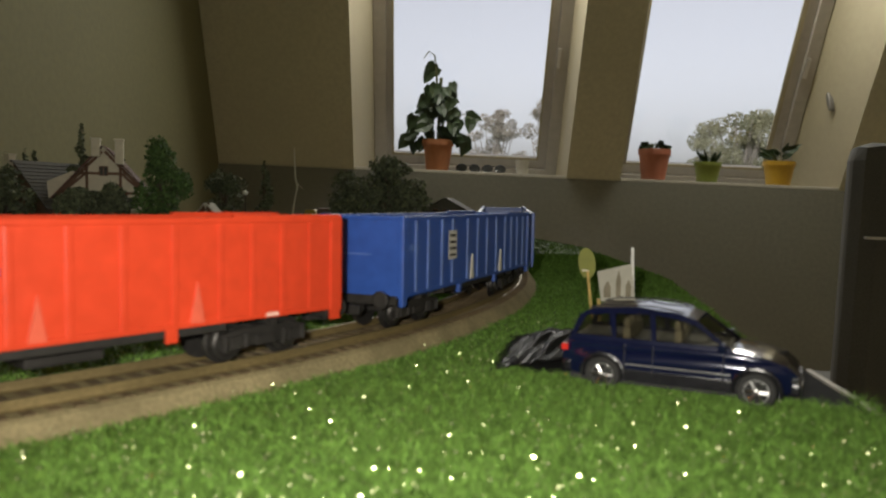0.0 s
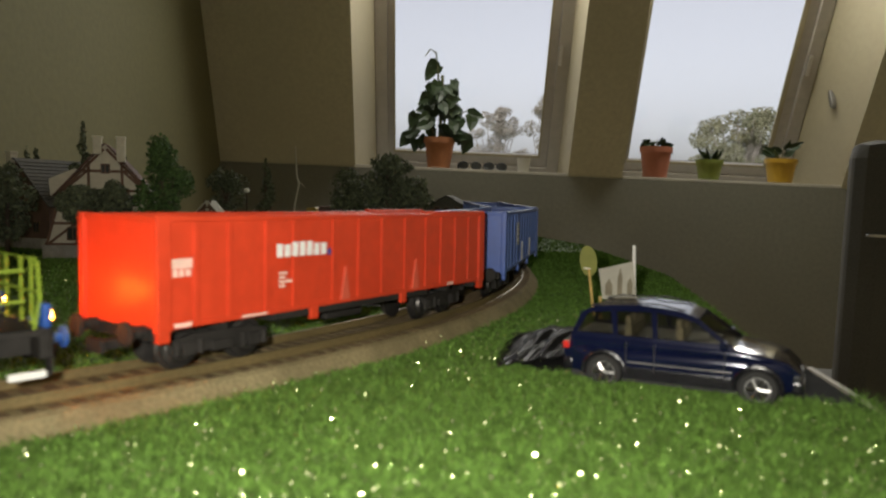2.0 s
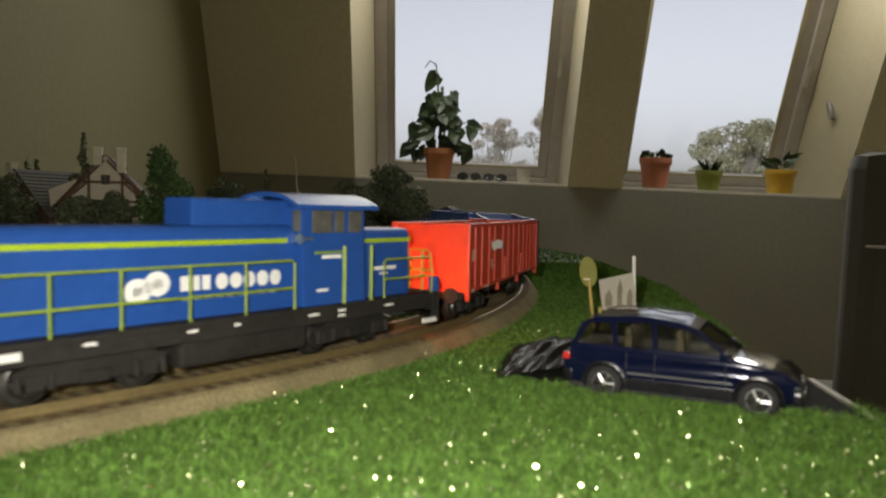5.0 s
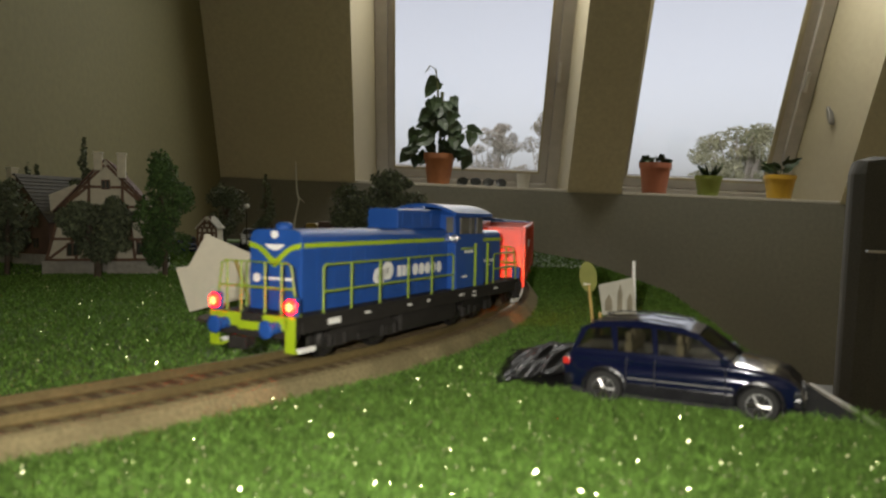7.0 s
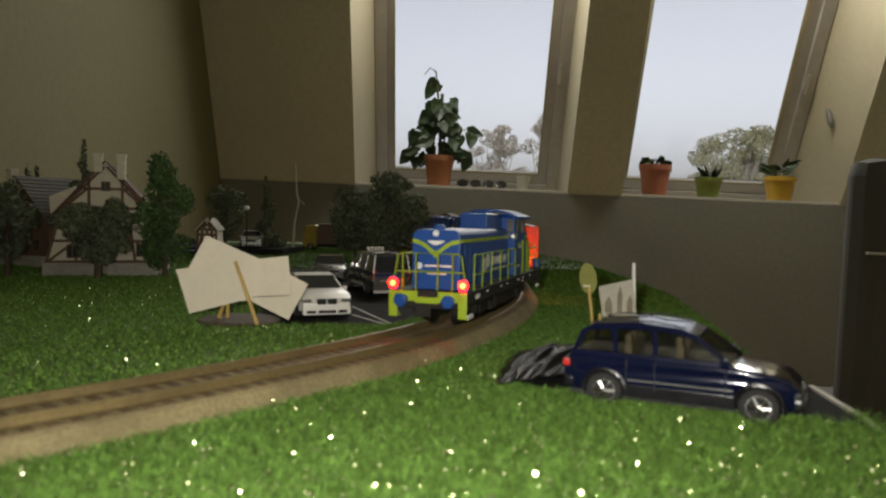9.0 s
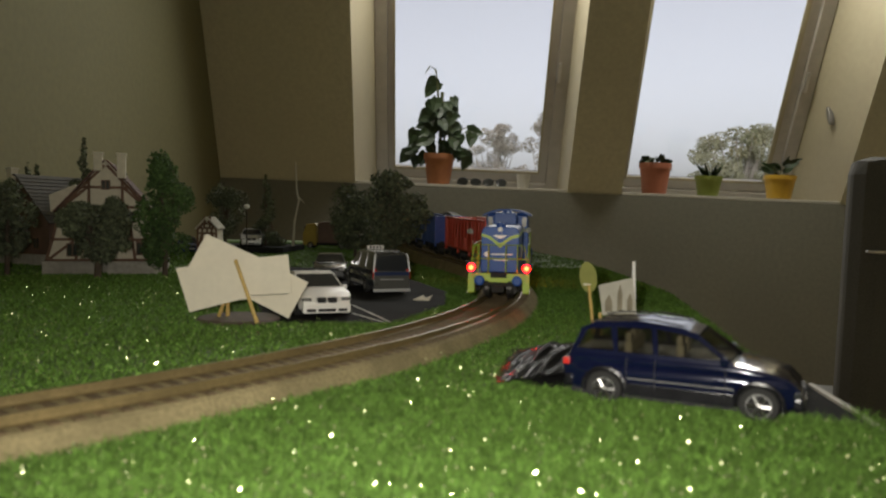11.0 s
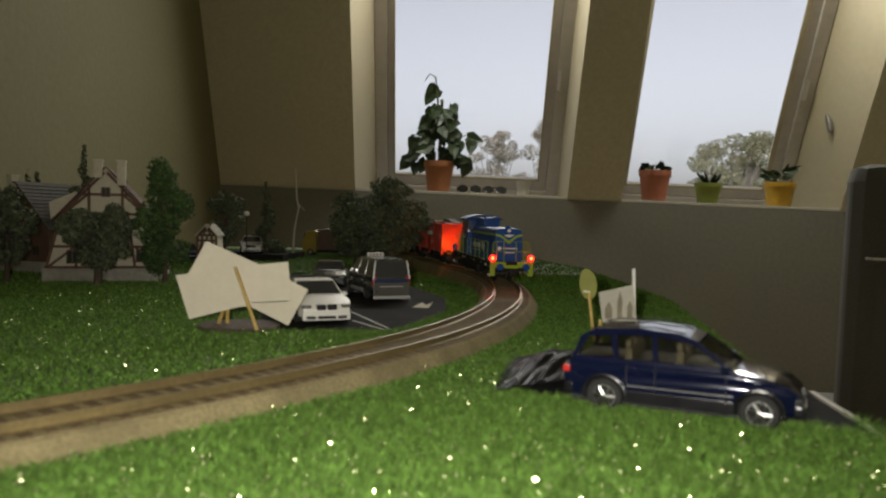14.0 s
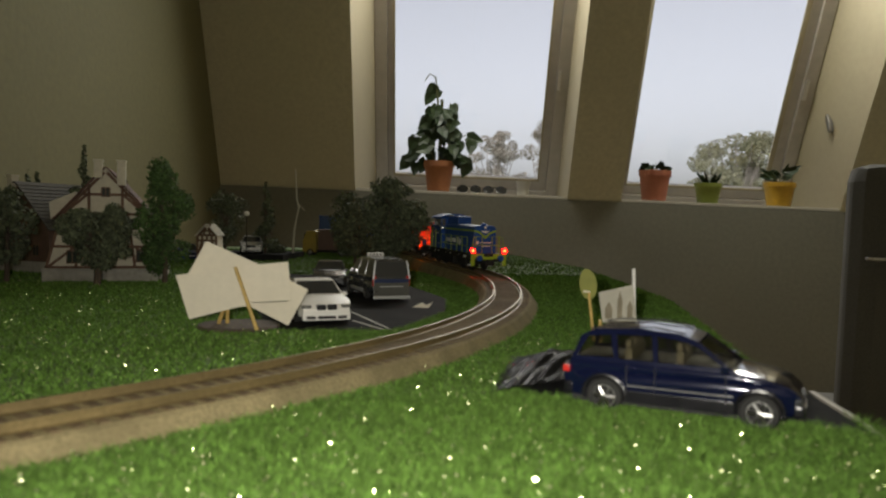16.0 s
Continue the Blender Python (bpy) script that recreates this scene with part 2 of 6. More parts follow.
def tube(bm, pts, r, n=6, r2=None):
    pts = [Vector(p) for p in pts]
    rings = []
    for i, p in enumerate(pts):
        d = (pts[min(i + 1, len(pts) - 1)] - pts[max(i - 1, 0)]).normalized()
        a = d.orthogonal().normalized()
        c = d.cross(a)
        rr = r if r2 is None else r + (r2 - r) * i / max(1, len(pts) - 1)
        rings.append([bm.verts.new(p + rr * (math.cos(2 * math.pi * k / n) * a + math.sin(2 * math.pi * k / n) * c)) for k in range(n)])
    for A, B in zip(rings, rings[1:]):
        # match the rings' start so that the skin does not twist
        off = min(range(n), key=lambda o: (A[0].co - B[o].co).length)
        for k in range(n):
            bm.faces.new((A[k], A[(k + 1) % n], B[(k + 1 + off) % n], B[(k + off) % n]))
    bm.faces.new(rings[0][::-1])
    bm.faces.new(rings[-1])
    bmesh.ops.recalc_face_normals(bm, faces=bm.faces[:])
    return bm


def lathe(bm, prof, n=20, m=None):
    m = m or Matrix()
    rings = []
    for r, z in prof:
        rings.append([bm.verts.new(m @ Vector((r * math.cos(2 * math.pi * k / n), r * math.sin(2 * math.pi * k / n), z))) for k in range(n)])
    for A, B in zip(rings, rings[1:]):
        for k in range(n):
            bm.faces.new((A[k], A[(k + 1) % n], B[(k + 1) % n], B[k]))
    bm.faces.new(rings[0][::-1])
    bm.faces.new(rings[-1])
    return bm


def part(name, bm, material, parent=None, label="", scale=MM, smooth=False):
    if isinstance(bm, bmesh.types.BMesh):
        me = bpy.data.meshes.new(name)
        if scale != 1:
            bmesh.ops.scale(bm, vec=(scale,) * 3, verts=bm.verts[:])
        bm.to_mesh(me)
        bm.free()
    else:
        me = bm
    if not me.materials:
        me.materials.append(material)
    if smooth:
        me.shade_smooth()
    ob = new(name, me)
    if parent:
        ob.parent = parent
    if label:
        tagged(ob, label)
    return ob


def thing(name, label, category, m=None, group="", kind=""):
    ob = new(name)
    ob.empty_display_size = 0.01
    if m:
        ob.matrix_world = m
    return tagged(ob, label, category, group, kind)


def B():
    return bmesh.new()


ALONG_X = Matrix.Rotation(math.pi / 2, 4, "Y")


def at_mm(x, y, z, turn=0.0):
    """Pose on the layout: millimetres, z over the turf, turn of its forward (+y) clockwise from above, in degrees."""
    return pose(x * MM, y * MM, z * MM, 0, 0, -turn)


# ---- the room: its own level, a little askew to the layout ----
ROOM = Matrix.Translation(EYE) @ Matrix.Rotation(radians(1.567), 4, "Y") @ Matrix.Rotation(radians(-1.46), 4, "Z")
SLOPE = radians(64.8)
SILL_Y, SILL_Z = 3.0, 0.129
ROOF = ROOM @ Matrix.Translation((0, SILL_Y, SILL_Z)) @ Matrix.Rotation(SLOPE, 4, "X")
# in ROOF: x along the wall, y up the slope turned into the room, z towards the room
# back and right walls drawn in closer to strengthen the bounce
FLOOR_Z, CEIL_Z, BACK_Y, LEFT_X, RIGHT_X = -0.83, 1.62, -1.5, -1.0, 2.6


def upslope(w, n):
    """Room point at w metres up the roof slope and n metres out from its inner face."""
    return Vector((0, SILL_Y - w * math.cos(SLOPE) + n * math.sin(SLOPE), SILL_Z + w * math.sin(SLOPE) + n * math.cos(SLOPE)))


def slab(bm, x0, x1, w0, w1, n0, n1):
    """A block in the roof slope, from w0 to w1 up it and n0 to n1 through its thickness."""
    vs = []
    for w, n in ((w0, n0), (w1, n0), (w1, n1), (w0, n1)):
        p = upslope(w, n)
        vs.append([bm.verts.new((x, p.y, p.z)) for x in (x0, x1)])
    fs = [bm.faces.new([v[0] for v in vs]), bm.faces.new([v[1] for v in vs][::-1])]
    for i in range(4):
        a, b = vs[i], vs[(i + 1) % 4]
        fs.append(bm.faces.new((a[0], a[1], b[1], b[0])))
    bmesh.ops.recalc_face_normals(bm, faces=fs)


def struct(name, bm, material, label, parent=None):
    ob = part(name, bm, material, parent, "", 1)
    if parent is None:
        ob.matrix_world = ROOM
        tagged(ob, label, "", "", "structure")
    elif label:
        tagged(ob, label)
    return ob


WIN = [(-0.444, 0.422, 0.012), (0.640, 1.5175, 1.028)]
TOP_W = 1.75
bm = B()
for x0, x1 in ((LEFT_X, WIN[0][0]), (WIN[0][1], WIN[1][0]), (WIN[1][1], RIGHT_X)):
    slab(bm, x0, x1, -0.22, TOP_W, 0.0005, 0.33)
for a, b, c in WIN:
    slab(bm, a, b, 1.3, TOP_W, 0, 0.33)
struct("wall_north", bm, WALLN, "sloping attic wall in olive cream paint, lightened against the backlight")
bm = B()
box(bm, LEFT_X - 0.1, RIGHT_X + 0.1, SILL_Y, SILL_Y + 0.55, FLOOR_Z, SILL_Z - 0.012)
struct("wall_knee", bm, KNEE, "low knee wall under the roof windows, shade mixed into its paint")
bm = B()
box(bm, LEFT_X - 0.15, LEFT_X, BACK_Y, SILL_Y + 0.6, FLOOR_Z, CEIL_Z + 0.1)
struct("wall_west", bm, WALL, "plain gable wall, olive cream paint darkened to offset window light")
bm = B()
box(bm, RIGHT_X, RIGHT_X + 0.15, BACK_Y, SILL_Y + 0.6, FLOOR_Z, CEIL_Z + 0.1)
struct("wall_east", bm, PALE, "unseen right gable wall of the attic room, pale to bounce light")
bm = B()
box(bm, LEFT_X - 0.15, RIGHT_X + 0.15, BACK_Y - 0.15, BACK_Y, FLOOR_Z, CEIL_Z + 0.1)
struct("wall_south", bm, PALE, "unseen back wall of the attic room, pale to bounce light")
bm = B()
box(bm, LEFT_X - 0.15, RIGHT_X + 0.15, BACK_Y - 0.15, SILL_Y + 0.6, FLOOR_Z - 0.1, FLOOR_Z)
struct("floor", bm, FLOORW, "brown wooden floor of the attic room")
bm = B()
box(bm, LEFT_X - 0.15, RIGHT_X + 0.15, BACK_Y - 0.15, SILL_Y - 0.25, CEIL_Z, CEIL_Z + 0.1)
struct("ceiling", bm, CEIL, "unseen cream ceiling of the attic room, pale to bounce light")
for k, (a, b, c) in enumerate(WIN):
    bm = B()
    box(bm, a + 0.002, b - 0.002, SILL_Y + 0.002, SILL_Y + 0.42, SILL_Z - 0.0115, SILL_Z, 0.002)
    struct("window_sill_%d" % (k + 1), bm, SILL, "cream window sill board in the roof window niche")


def roof_window(name, x0, x1, c, label):
    """Splayed lining, outer frame, sash with its pane, and a trickle handle."""
    N = 0.317
    base = -N / math.tan(SLOPE)
    fl, fr = c - 0.405, c + 0.405
    bm = B()
    slab(bm, fl, fr, base, base + 0.045, N - 0.02, N + 0.06)
    slab(bm, fl, fl + 0.05, base + 0.045, 1.22, N - 0.02, N + 0.06)
    slab(bm, fr - 0.05, fr, base + 0.045, 1.22, N - 0.02, N + 0.06)
    slab(bm, fl, fr, 1.22, 1.3, N - 0.02, N + 0.06)
    win = struct(name, bm, FRAME, label)
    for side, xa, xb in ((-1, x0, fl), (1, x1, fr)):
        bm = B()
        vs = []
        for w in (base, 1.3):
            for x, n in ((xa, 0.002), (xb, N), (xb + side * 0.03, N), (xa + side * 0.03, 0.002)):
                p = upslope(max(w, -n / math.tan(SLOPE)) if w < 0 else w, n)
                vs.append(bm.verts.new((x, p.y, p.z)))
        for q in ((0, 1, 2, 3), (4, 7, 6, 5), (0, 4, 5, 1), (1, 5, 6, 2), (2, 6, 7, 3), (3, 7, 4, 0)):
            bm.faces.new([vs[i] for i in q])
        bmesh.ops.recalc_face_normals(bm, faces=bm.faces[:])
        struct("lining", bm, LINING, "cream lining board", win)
    # sash
    gl, gr, gb, gt = (c - 0.33, c + 0.321, base + 0.088, 1.16) if x0 < 0 else (c - 0.312, c + 0.312, base + 0.088, 1.16)
    bm = B()
    for q in ((fl + 0.052, gl, base + 0.047, 1.218), (gr, fr - 0.052, base + 0.047, 1.218), (gl, gr, base + 0.047, gb), (gl, gr, gt, 1.218)):
        slab(bm, *q, N - 0.005, N + 0.04)
    sash = struct("sash", bm, FRAME, "pale painted sash", win)
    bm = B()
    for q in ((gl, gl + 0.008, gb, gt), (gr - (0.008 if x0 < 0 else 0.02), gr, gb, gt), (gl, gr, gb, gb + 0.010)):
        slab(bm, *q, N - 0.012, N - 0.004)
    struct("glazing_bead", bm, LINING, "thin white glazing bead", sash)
    bm = B()
    slab(bm, gl, gr, gb, gt, N + 0.016, N + 0.024)
    pane = struct("pane", bm, GLASS, "clear double glass pane", sash)
    pane.visible_shadow = False
    bm = B()
    slab(bm, fr - 0.046, fr - 0.034, 0.36, 0.44, N - 0.034, N - 0.020)
    struct("latch", bm, BARE, "small metal latch", win)
    return win


roof_window("window_1", *WIN[0], "roof window with pale frame, shut, over the sill")
w2 = roof_window("window_2", *WIN[1], "roof window with pale frame and deep cream lining, shut")
# small oval vent plate on the lining
bm = B()
p = upslope(0.30, 0.17)
mm_ = Matrix.Translation((1.467, p.y, p.z)) @ Matrix.Rotation(SLOPE - math.pi / 2, 4, "X") @ Matrix.Diagonal((1, 0.45, 1.7, 1)) @ ALONG_X
lathe(bm, [(0.001, -0.012), (0.022, -0.012), (0.026, -0.008), (0.026, 0.006)], 20, mm_)
struct("vent_plate", bm, PLATE, "small oval metal plate on the lining", w2)

# outside: ground and autumn trees, their leaf colours paled in place of haze
bm = B()
box(bm, -1500, 1500, 5, 3000, -9.2, -8.8)
struct("ground", bm, LAWN, "dull lawn outside far below the windows")


def leaf_cloud(lobes, count, size, seed, stretch=1.0):
    """Many small two-triangle leaves scattered through and over ellipsoid lobes (x, y, z, rx, ry, rz)."""
    rng = np.random.default_rng(seed)
    vol = np.array([l[3] * l[4] * l[5] for l in lobes]) ** 0.67
    pick = rng.choice(len(lobes), count, p=vol / vol.sum())
    L = np.array(lobes)[pick]
    d = rng.normal(size=(count, 3))
    d /= np.linalg.norm(d, axis=1)[:, None]
    r = rng.uniform(0.45, 1.08, count) ** 0.6
    P = L[:, :3] + d * L[:, 3:] * r[:, None]
    a = rng.normal(size=(count, 3))
    a /= np.linalg.norm(a, axis=1)[:, None]
    b = np.cross(a, d + 0.3 * rng.normal(size=(count, 3)))
    b /= np.linalg.norm(b, axis=1)[:, None] + 1e-9
    s = size * rng.uniform(0.6, 1.5, count)[:, None]
    V = np.stack([P - a * s * stretch, P + b * s * 0.5, P + a * s * stretch, P - b * s * 0.5], 1).reshape(-1, 3)
    F = np.arange(count * 4).reshape(-1, 4)
    return V, F


def leaf_mesh(name, V, F, material):
    me = bpy.data.meshes.new(name)
    me.from_pydata(V.tolist(), [], F.tolist())
    me.materials.append(material)
    return me


def tree(name, label, m, trunk, lobes, count, size, leaf, bark, scale, seed, group=""):
    """Tapered trunk with limbs into each lobe, and a crown of many leaves."""
    ob = thing(name, label, "tree", m, group)
    bm = B()
    h, r = trunk
    tube(bm, [(0, 0, 0), (r * 0.3, 0, h * 0.5), (0, r * 0.2, h)], r, 8, r * 0.55)
    for x, y, z, rx, ry, rz in lobes:
        tube(bm, [(0, 0, h * 0.75), (x * 0.5, y * 0.5, (h + z) * 0.5), (x, y, z + rz * 0.5)], r * 0.4, 5, r * 0.08)
    part("trunk", bm, bark, ob, "", scale)
    V, F = leaf_cloud(lobes, count, size, seed)
    part("crown", leaf_mesh("crown", V * scale, F, leaf), leaf, ob, "")
    return ob


def crown_lobes(rng, w, d, z0, z1, n, r):
    out = []
    for i in range(n):
        f = rng.random()
        k = math.sin(math.pi * (0.12 + 0.8 * f)) ** 0.7
        out.append((rng.uniform(-1, 1) * w * k, rng.uniform(-1, 1) * d * k, z0 + f * (z1 - z0), r * rng.uniform(0.6, 1.2), r * rng.uniform(0.6, 1.2), r * rng.uniform(0.5, 1.0)))
    return out


rg = random.Random(5)
tree("tree", "autumn tree with a broad yellowish crown outside, haze put into its leaf colour", pose(15.9, 40, -8.8),
     (9, 0.35), crown_lobes(rg, 3.1, 2.4, 9.2, 13.7, 64, 0.62), 21000, 0.075, HAZELEAF, OUTBARK, 1, 3, "trees outside")
tree("tree", "sparse birch outside with thin pale twigs, haze put into its leaf colour", pose(2.9, 42, -8.8),
     (9, 0.16), crown_lobes(rg, 1.6, 1.2, 9, 14.0, 46, 0.5), 8500, 0.065, HAZELEAF2, OUTBARK, 1, 4, "trees outside")
tree("tree", "sparse birch outside close by the window edge, haze put into its leaf colour", pose(5.7, 42, -8.8),
     (9, 0.16), crown_lobes(rg, 1.0, 1.2, 9, 14.6, 30, 0.5), 6000, 0.065, HAZELEAF2, OUTBARK, 1, 6, "trees outside")

# ---- the layout board ----
EDGE = [(113, -260), (114, 150), (119, 260), (138, 360), (165, 520), (175, 900), (120, 1250), (-250, 1420), (-760, 1420), (-760, -260)]
bm = B()
top = [bm.verts.new((x, y, -4)) for x, y in EDGE]
low = [bm.verts.new((x, y, -26)) for x, y in EDGE]
bm.faces.new(top[::-1])
bm.faces.new(low)
for i in range(len(EDGE)):
    j = (i + 1) % len(EDGE)
    bm.faces.new((top[i], top[j], low[j], low[i]))
bmesh.ops.recalc_face_normals(bm, faces=bm.faces[:])
board = part("layout_board", bm, BOARDSIDE)
tagged(board, "wooden baseboard of the model railway layout", "board", "", "structure")
bm = B()
for (x0, y0), (x1, y1) in zip(EDGE[:6], EDGE[1:7]):
    d = Vector((x1 - x0, y1 - y0, 0))
    n = Vector((d.y, -d.x, 0)).normalized()
    q = [Vector((x0, y0, 0)), Vector((x1, y1, 0))]
    vs = [bm.verts.new(p + n * a + Vector((0, 0, z))) for p in q for a, z in ((-1.6, -3.2), (1.2, -3.2), (1.2, -26), (-1.6, -26))]
    for k in range(4):
        bm.faces.new((vs[k], vs[(k + 1) % 4], vs[4 + (k + 1) % 4], vs[4 + k]))
tagged(part("edge_trim", bm, BOARDEDGE), "pale trim along the edge of the layout board", "", "", "structure")
# legs under the board
table = thing("table_frame", "plain wooden table frame under the layout board", "table")
for x in (-700, 60):
    for y in (-200, 1150):
        bm = B()
        box(bm, x - 25, x + 25, y - 25, y + 25, -782, -26.2, 3)
        part("leg", bm, BOARDSIDE, table)

# ---- the track ----
PATH = [(-688.2, -493.2), (-391.4, -168.2), (-94.4, 167.6), (-68.5, 198.0), (-44.5, 230.0), (-13.2, 281.1), (11.2, 335.8), (28.4, 393.3),
        (39.6, 452.2), (44.9, 512.0), (43.7, 571.9), (35.6, 631.3), (21.3, 689.6), (4.0, 747.0), (-11.1, 805.1),
        (-24.1, 863.7), (-37.1, 922.2), (-52.1, 980.3), (-70.6, 1037.4), (-95, 1100), (-128, 1158), (-165, 1215), (-204, 1270), (-245, 1325)]


def spline(C, n=24):
    C = np.array(C, float)
    out = []
    for i in range(len(C) - 1):
        p0, p1, p2, p3 = C[max(i - 1, 0)], C[i], C[i + 1], C[min(i + 2, len(C) - 1)]
        d = np.linalg.norm(p2 - p1)
        m1 = (p2 - p0) / np.linalg.norm(p2 - p0) * d
        m2 = (p3 - p1) / np.linalg.norm(p3 - p1) * d
        for k in range(n):
            s = k / n
            out.append((2 * s**3 - 3 * s * s + 1) * p1 + (s**3 - 2 * s * s + s) * m1 + (-2 * s**3 + 3 * s * s) * p2 + (s**3 - s * s) * m2)
    out.append(C[-1])
    return np.array(out)


TRACK = spline(PATH)
ARC = np.r_[0, np.cumsum(np.linalg.norm(np.diff(TRACK, axis=0), axis=1))]
ARC -= ARC[48]
RAIL_Z = 8.0


def rise(y):
    """The far half of the track climbs gently on its bed."""
    return max(0.0, y - 450) * 0.017


def on_track(s):
    x, y = float(np.interp(s, ARC, TRACK[:, 0])), float(np.interp(s, ARC, TRACK[:, 1]))
    return Vector((x, y, rise(y)))


def heading(s):
    d = on_track(s + 3) - on_track(s - 3)
    return math.atan2(d.x, d.y)


def sweep(bm, prof, s0, s1, step):
    """Open or closed cross-section (across, up) swept along the track."""
    n = int((s1 - s0) / step)
    rings = []
    for i in range(n + 1):
        s = s0 + (s1 - s0) * i / n
        p, h = on_track(s), heading(s)
        side = Vector((math.cos(h), -math.sin(h), 0))
        rings.append([bm.verts.new(p + side * a + Vector((0, 0, z if z > 0 else z - p.z))) for a, z in prof])
    m = len(prof)
    for A_, B_ in zip(rings, rings[1:]):
        for k in range(m):
            bm.faces.new((A_[k], A_[(k + 1) % m], B_[(k + 1) % m], B_[k]))
    bm.faces.new(rings[0])
    bm.faces.new(rings[-1][::-1])
    bmesh.ops.recalc_face_normals(bm, faces=bm.faces[:])


S0, S1 = -330, 1215
track = thing("railway_track", "curved model railway track on brown moulded roadbed", "track")
bm = B()
sweep(bm, [(-21, -3.9), (-20, -0.5), (-15.8, 4.4), (-14.4, 5.15), (14.4, 5.15), (15.8, 4.4), (20, -0.5), (21, -3.9)], S0, S1, 8)
part("roadbed", bm, BALLAST, track, "brown moulded ballast roadbed")
for side in (-1, 1):
    bm = B()
    c = 8.25 * side + 0.55 * side
    sweep(bm, [(c - 1.1, 5.5), (c - 0.35, 5.9), (c - 0.35, 7.0), (c - 0.55, 7.2), (c - 0.55, 8.0), (c + 0.55, 8.0), (c + 0.55, 7.2), (c + 0.35, 7.0), (c + 0.35, 5.9), (c + 1.1, 5.5)], S0, S1, 5)
    part("rail", bm, RAIL, track, "dull brassy rail")
SLEEPER_MESH = None
s = -140.0
while s < 1190:
    if SLEEPER_MESH is None:
        bm = B()
        box(bm, -14, 14, -1.35, 1.35, 3.5, 5.45, 0.25)
        ob = part("sleeper", bm, SLEEPER, track)
        SLEEPER_MESH = ob.data
    else:
        ob = part("sleeper", SLEEPER_MESH, SLEEPER, track)
    p = on_track(s)
    ob.matrix_basis = Matrix.Translation(p * MM) @ Matrix.Rotation(-heading(s), 4, "Z")
    s += 5.4


# ---- the train ----
def wheelset(parent, y, r=5.4):
    bm = B()
    for sd in (-1, 1):
        x = 7.4 * sd
        lathe(bm, [(1.2, -1.6), (3.6, -1.2), (4.0, -0.3), (r - 0.9, 0.0), (r, 0.15), (r, 1.6), (r + 0.9, 1.9), (r + 0.9, 2.5), (1.2, 2.6)], 24,
              Matrix.Translation((x, 0, 0)) @ (ALONG_X if sd < 0 else ALONG_X @ Matrix.Rotation(math.pi, 4, "X")))
        for k in range(4):
            a = k * math.pi / 2
            tube(bm, [(x + sd * 1.55, 0.9 * math.cos(a), 0.9 * math.sin(a)), (x + sd * 1.3, 3.4 * math.cos(a), 3.4 * math.sin(a))], 0.45, 4)
    tube(bm, [(-9, 0, 0), (9, 0, 0)], 1.0, 8)
    ob = part("wheelset", bm, STEEL, parent, "dark steel wheelset")
    ob.matrix_basis = pose(0, y * MM, r * MM)
    return ob


def bogie(parent, y, base=20.0, heavy=False):
    """Bogie frame with side frames, springs and axle boxes, on two wheelsets."""
    bm = B()
    w = 11.6 if heavy else 10.6
    hi = 10.5 if heavy else 9.0
    for sd in (-1, 1):
        prism_pts = [(-base / 2 - 4.5, 6.2), (-base / 2 - 4.5, 8.0), (-base / 2 + 2, hi), (base / 2 - 2, hi), (base / 2 + 4.5, 8.0), (base / 2 + 4.5, 6.2), (base / 2 - 4, 4.2), (-base / 2 + 4, 4.2)]
        b2 = B()
        prism(b2, prism_pts, 0.7)
        bmesh.ops.translate(b2, vec=(sd * w, 0, 0), verts=b2.verts[:])
        me = bpy.data.meshes.new("tmp")
        b2.to_mesh(me)
        b2.free()
        bm.from_mesh(me)
        for yy in (-base / 2, base / 2):
            box(bm, sd * w - 1.3, sd * w + 1.3, yy - 1.9, yy + 1.9, 3.6, 7.2, 0.3)
            for dy_ in (-3.4, 3.4):
                tube(bm, [(sd * (w + 0.6), yy + dy_, 3.8), (sd * (w + 0.6), yy + dy_, 7.4)], 0.9, 8)
        box(bm, sd * w - 1.2, sd * w + 1.2, -3.4, 3.4, 3.8, 6.6, 0.4)
    box(bm, -w, w, -3, 3, 6.5, 9.2, 0.4)
    ob = part("bogie", bm, BLACK, parent, "black bogie frame")
    ob.matrix_basis = pose(0, y * MM, 0)
    ob["pivot"] = y
    wheelset(ob, -base / 2)
    wheelset(ob, base / 2)
    return ob


def buffers(parent, y, dirn, z=11.5, material=BLACK):
    for sd in (-1, 1):
        bm = B()
        lathe(bm, [(1.5, 0), (1.5, 2.6), (1.0, 2.8), (1.0, 4.6), (3.0, 4.8), (3.1, 5.4), (2.2, 5.8)], 16,
              Matrix.Translation((sd * 10, y, z)) @ Matrix.Rotation(-math.pi / 2 * dirn, 4, "X"))
        part("buffer", bm, material, parent)
    bm = B()
    box(bm, -1.6, 1.6, min(y, y + dirn * 7), max(y, y + dirn * 7), 6.5, 9.0, 0.4)
    box(bm, -3.2, 3.2, min(y + dirn * 5.5, y + dirn * 7.2), max(y + dirn * 5.5, y + dirn * 7.2), 6.2, 9.6, 0.4)
    part("coupler", bm, BLACK, parent, "black coupling hook")


def lettering(parent, label, x, y0, y1, z0, z1, gaps, sd=1):
    """A plain row of upright blocks standing for a wordmark, on the side wall at x."""
    n = len(gaps)
    w = (y1 - y0) / n
    for k, g in enumerate(gaps):
        bm = B()
        box(bm, min(x, x + sd * 0.16), max(x, x + sd * 0.16), y0 + k * w + 0.13 * w, y0 + (k + 0.87) * w, z0, z0 + (z1 - z0) * g)
        part("wordmark_block", bm, WHITE, parent, label)


WL, WW, WB, WT = 151.0, 15.5, 12.1, 39.4


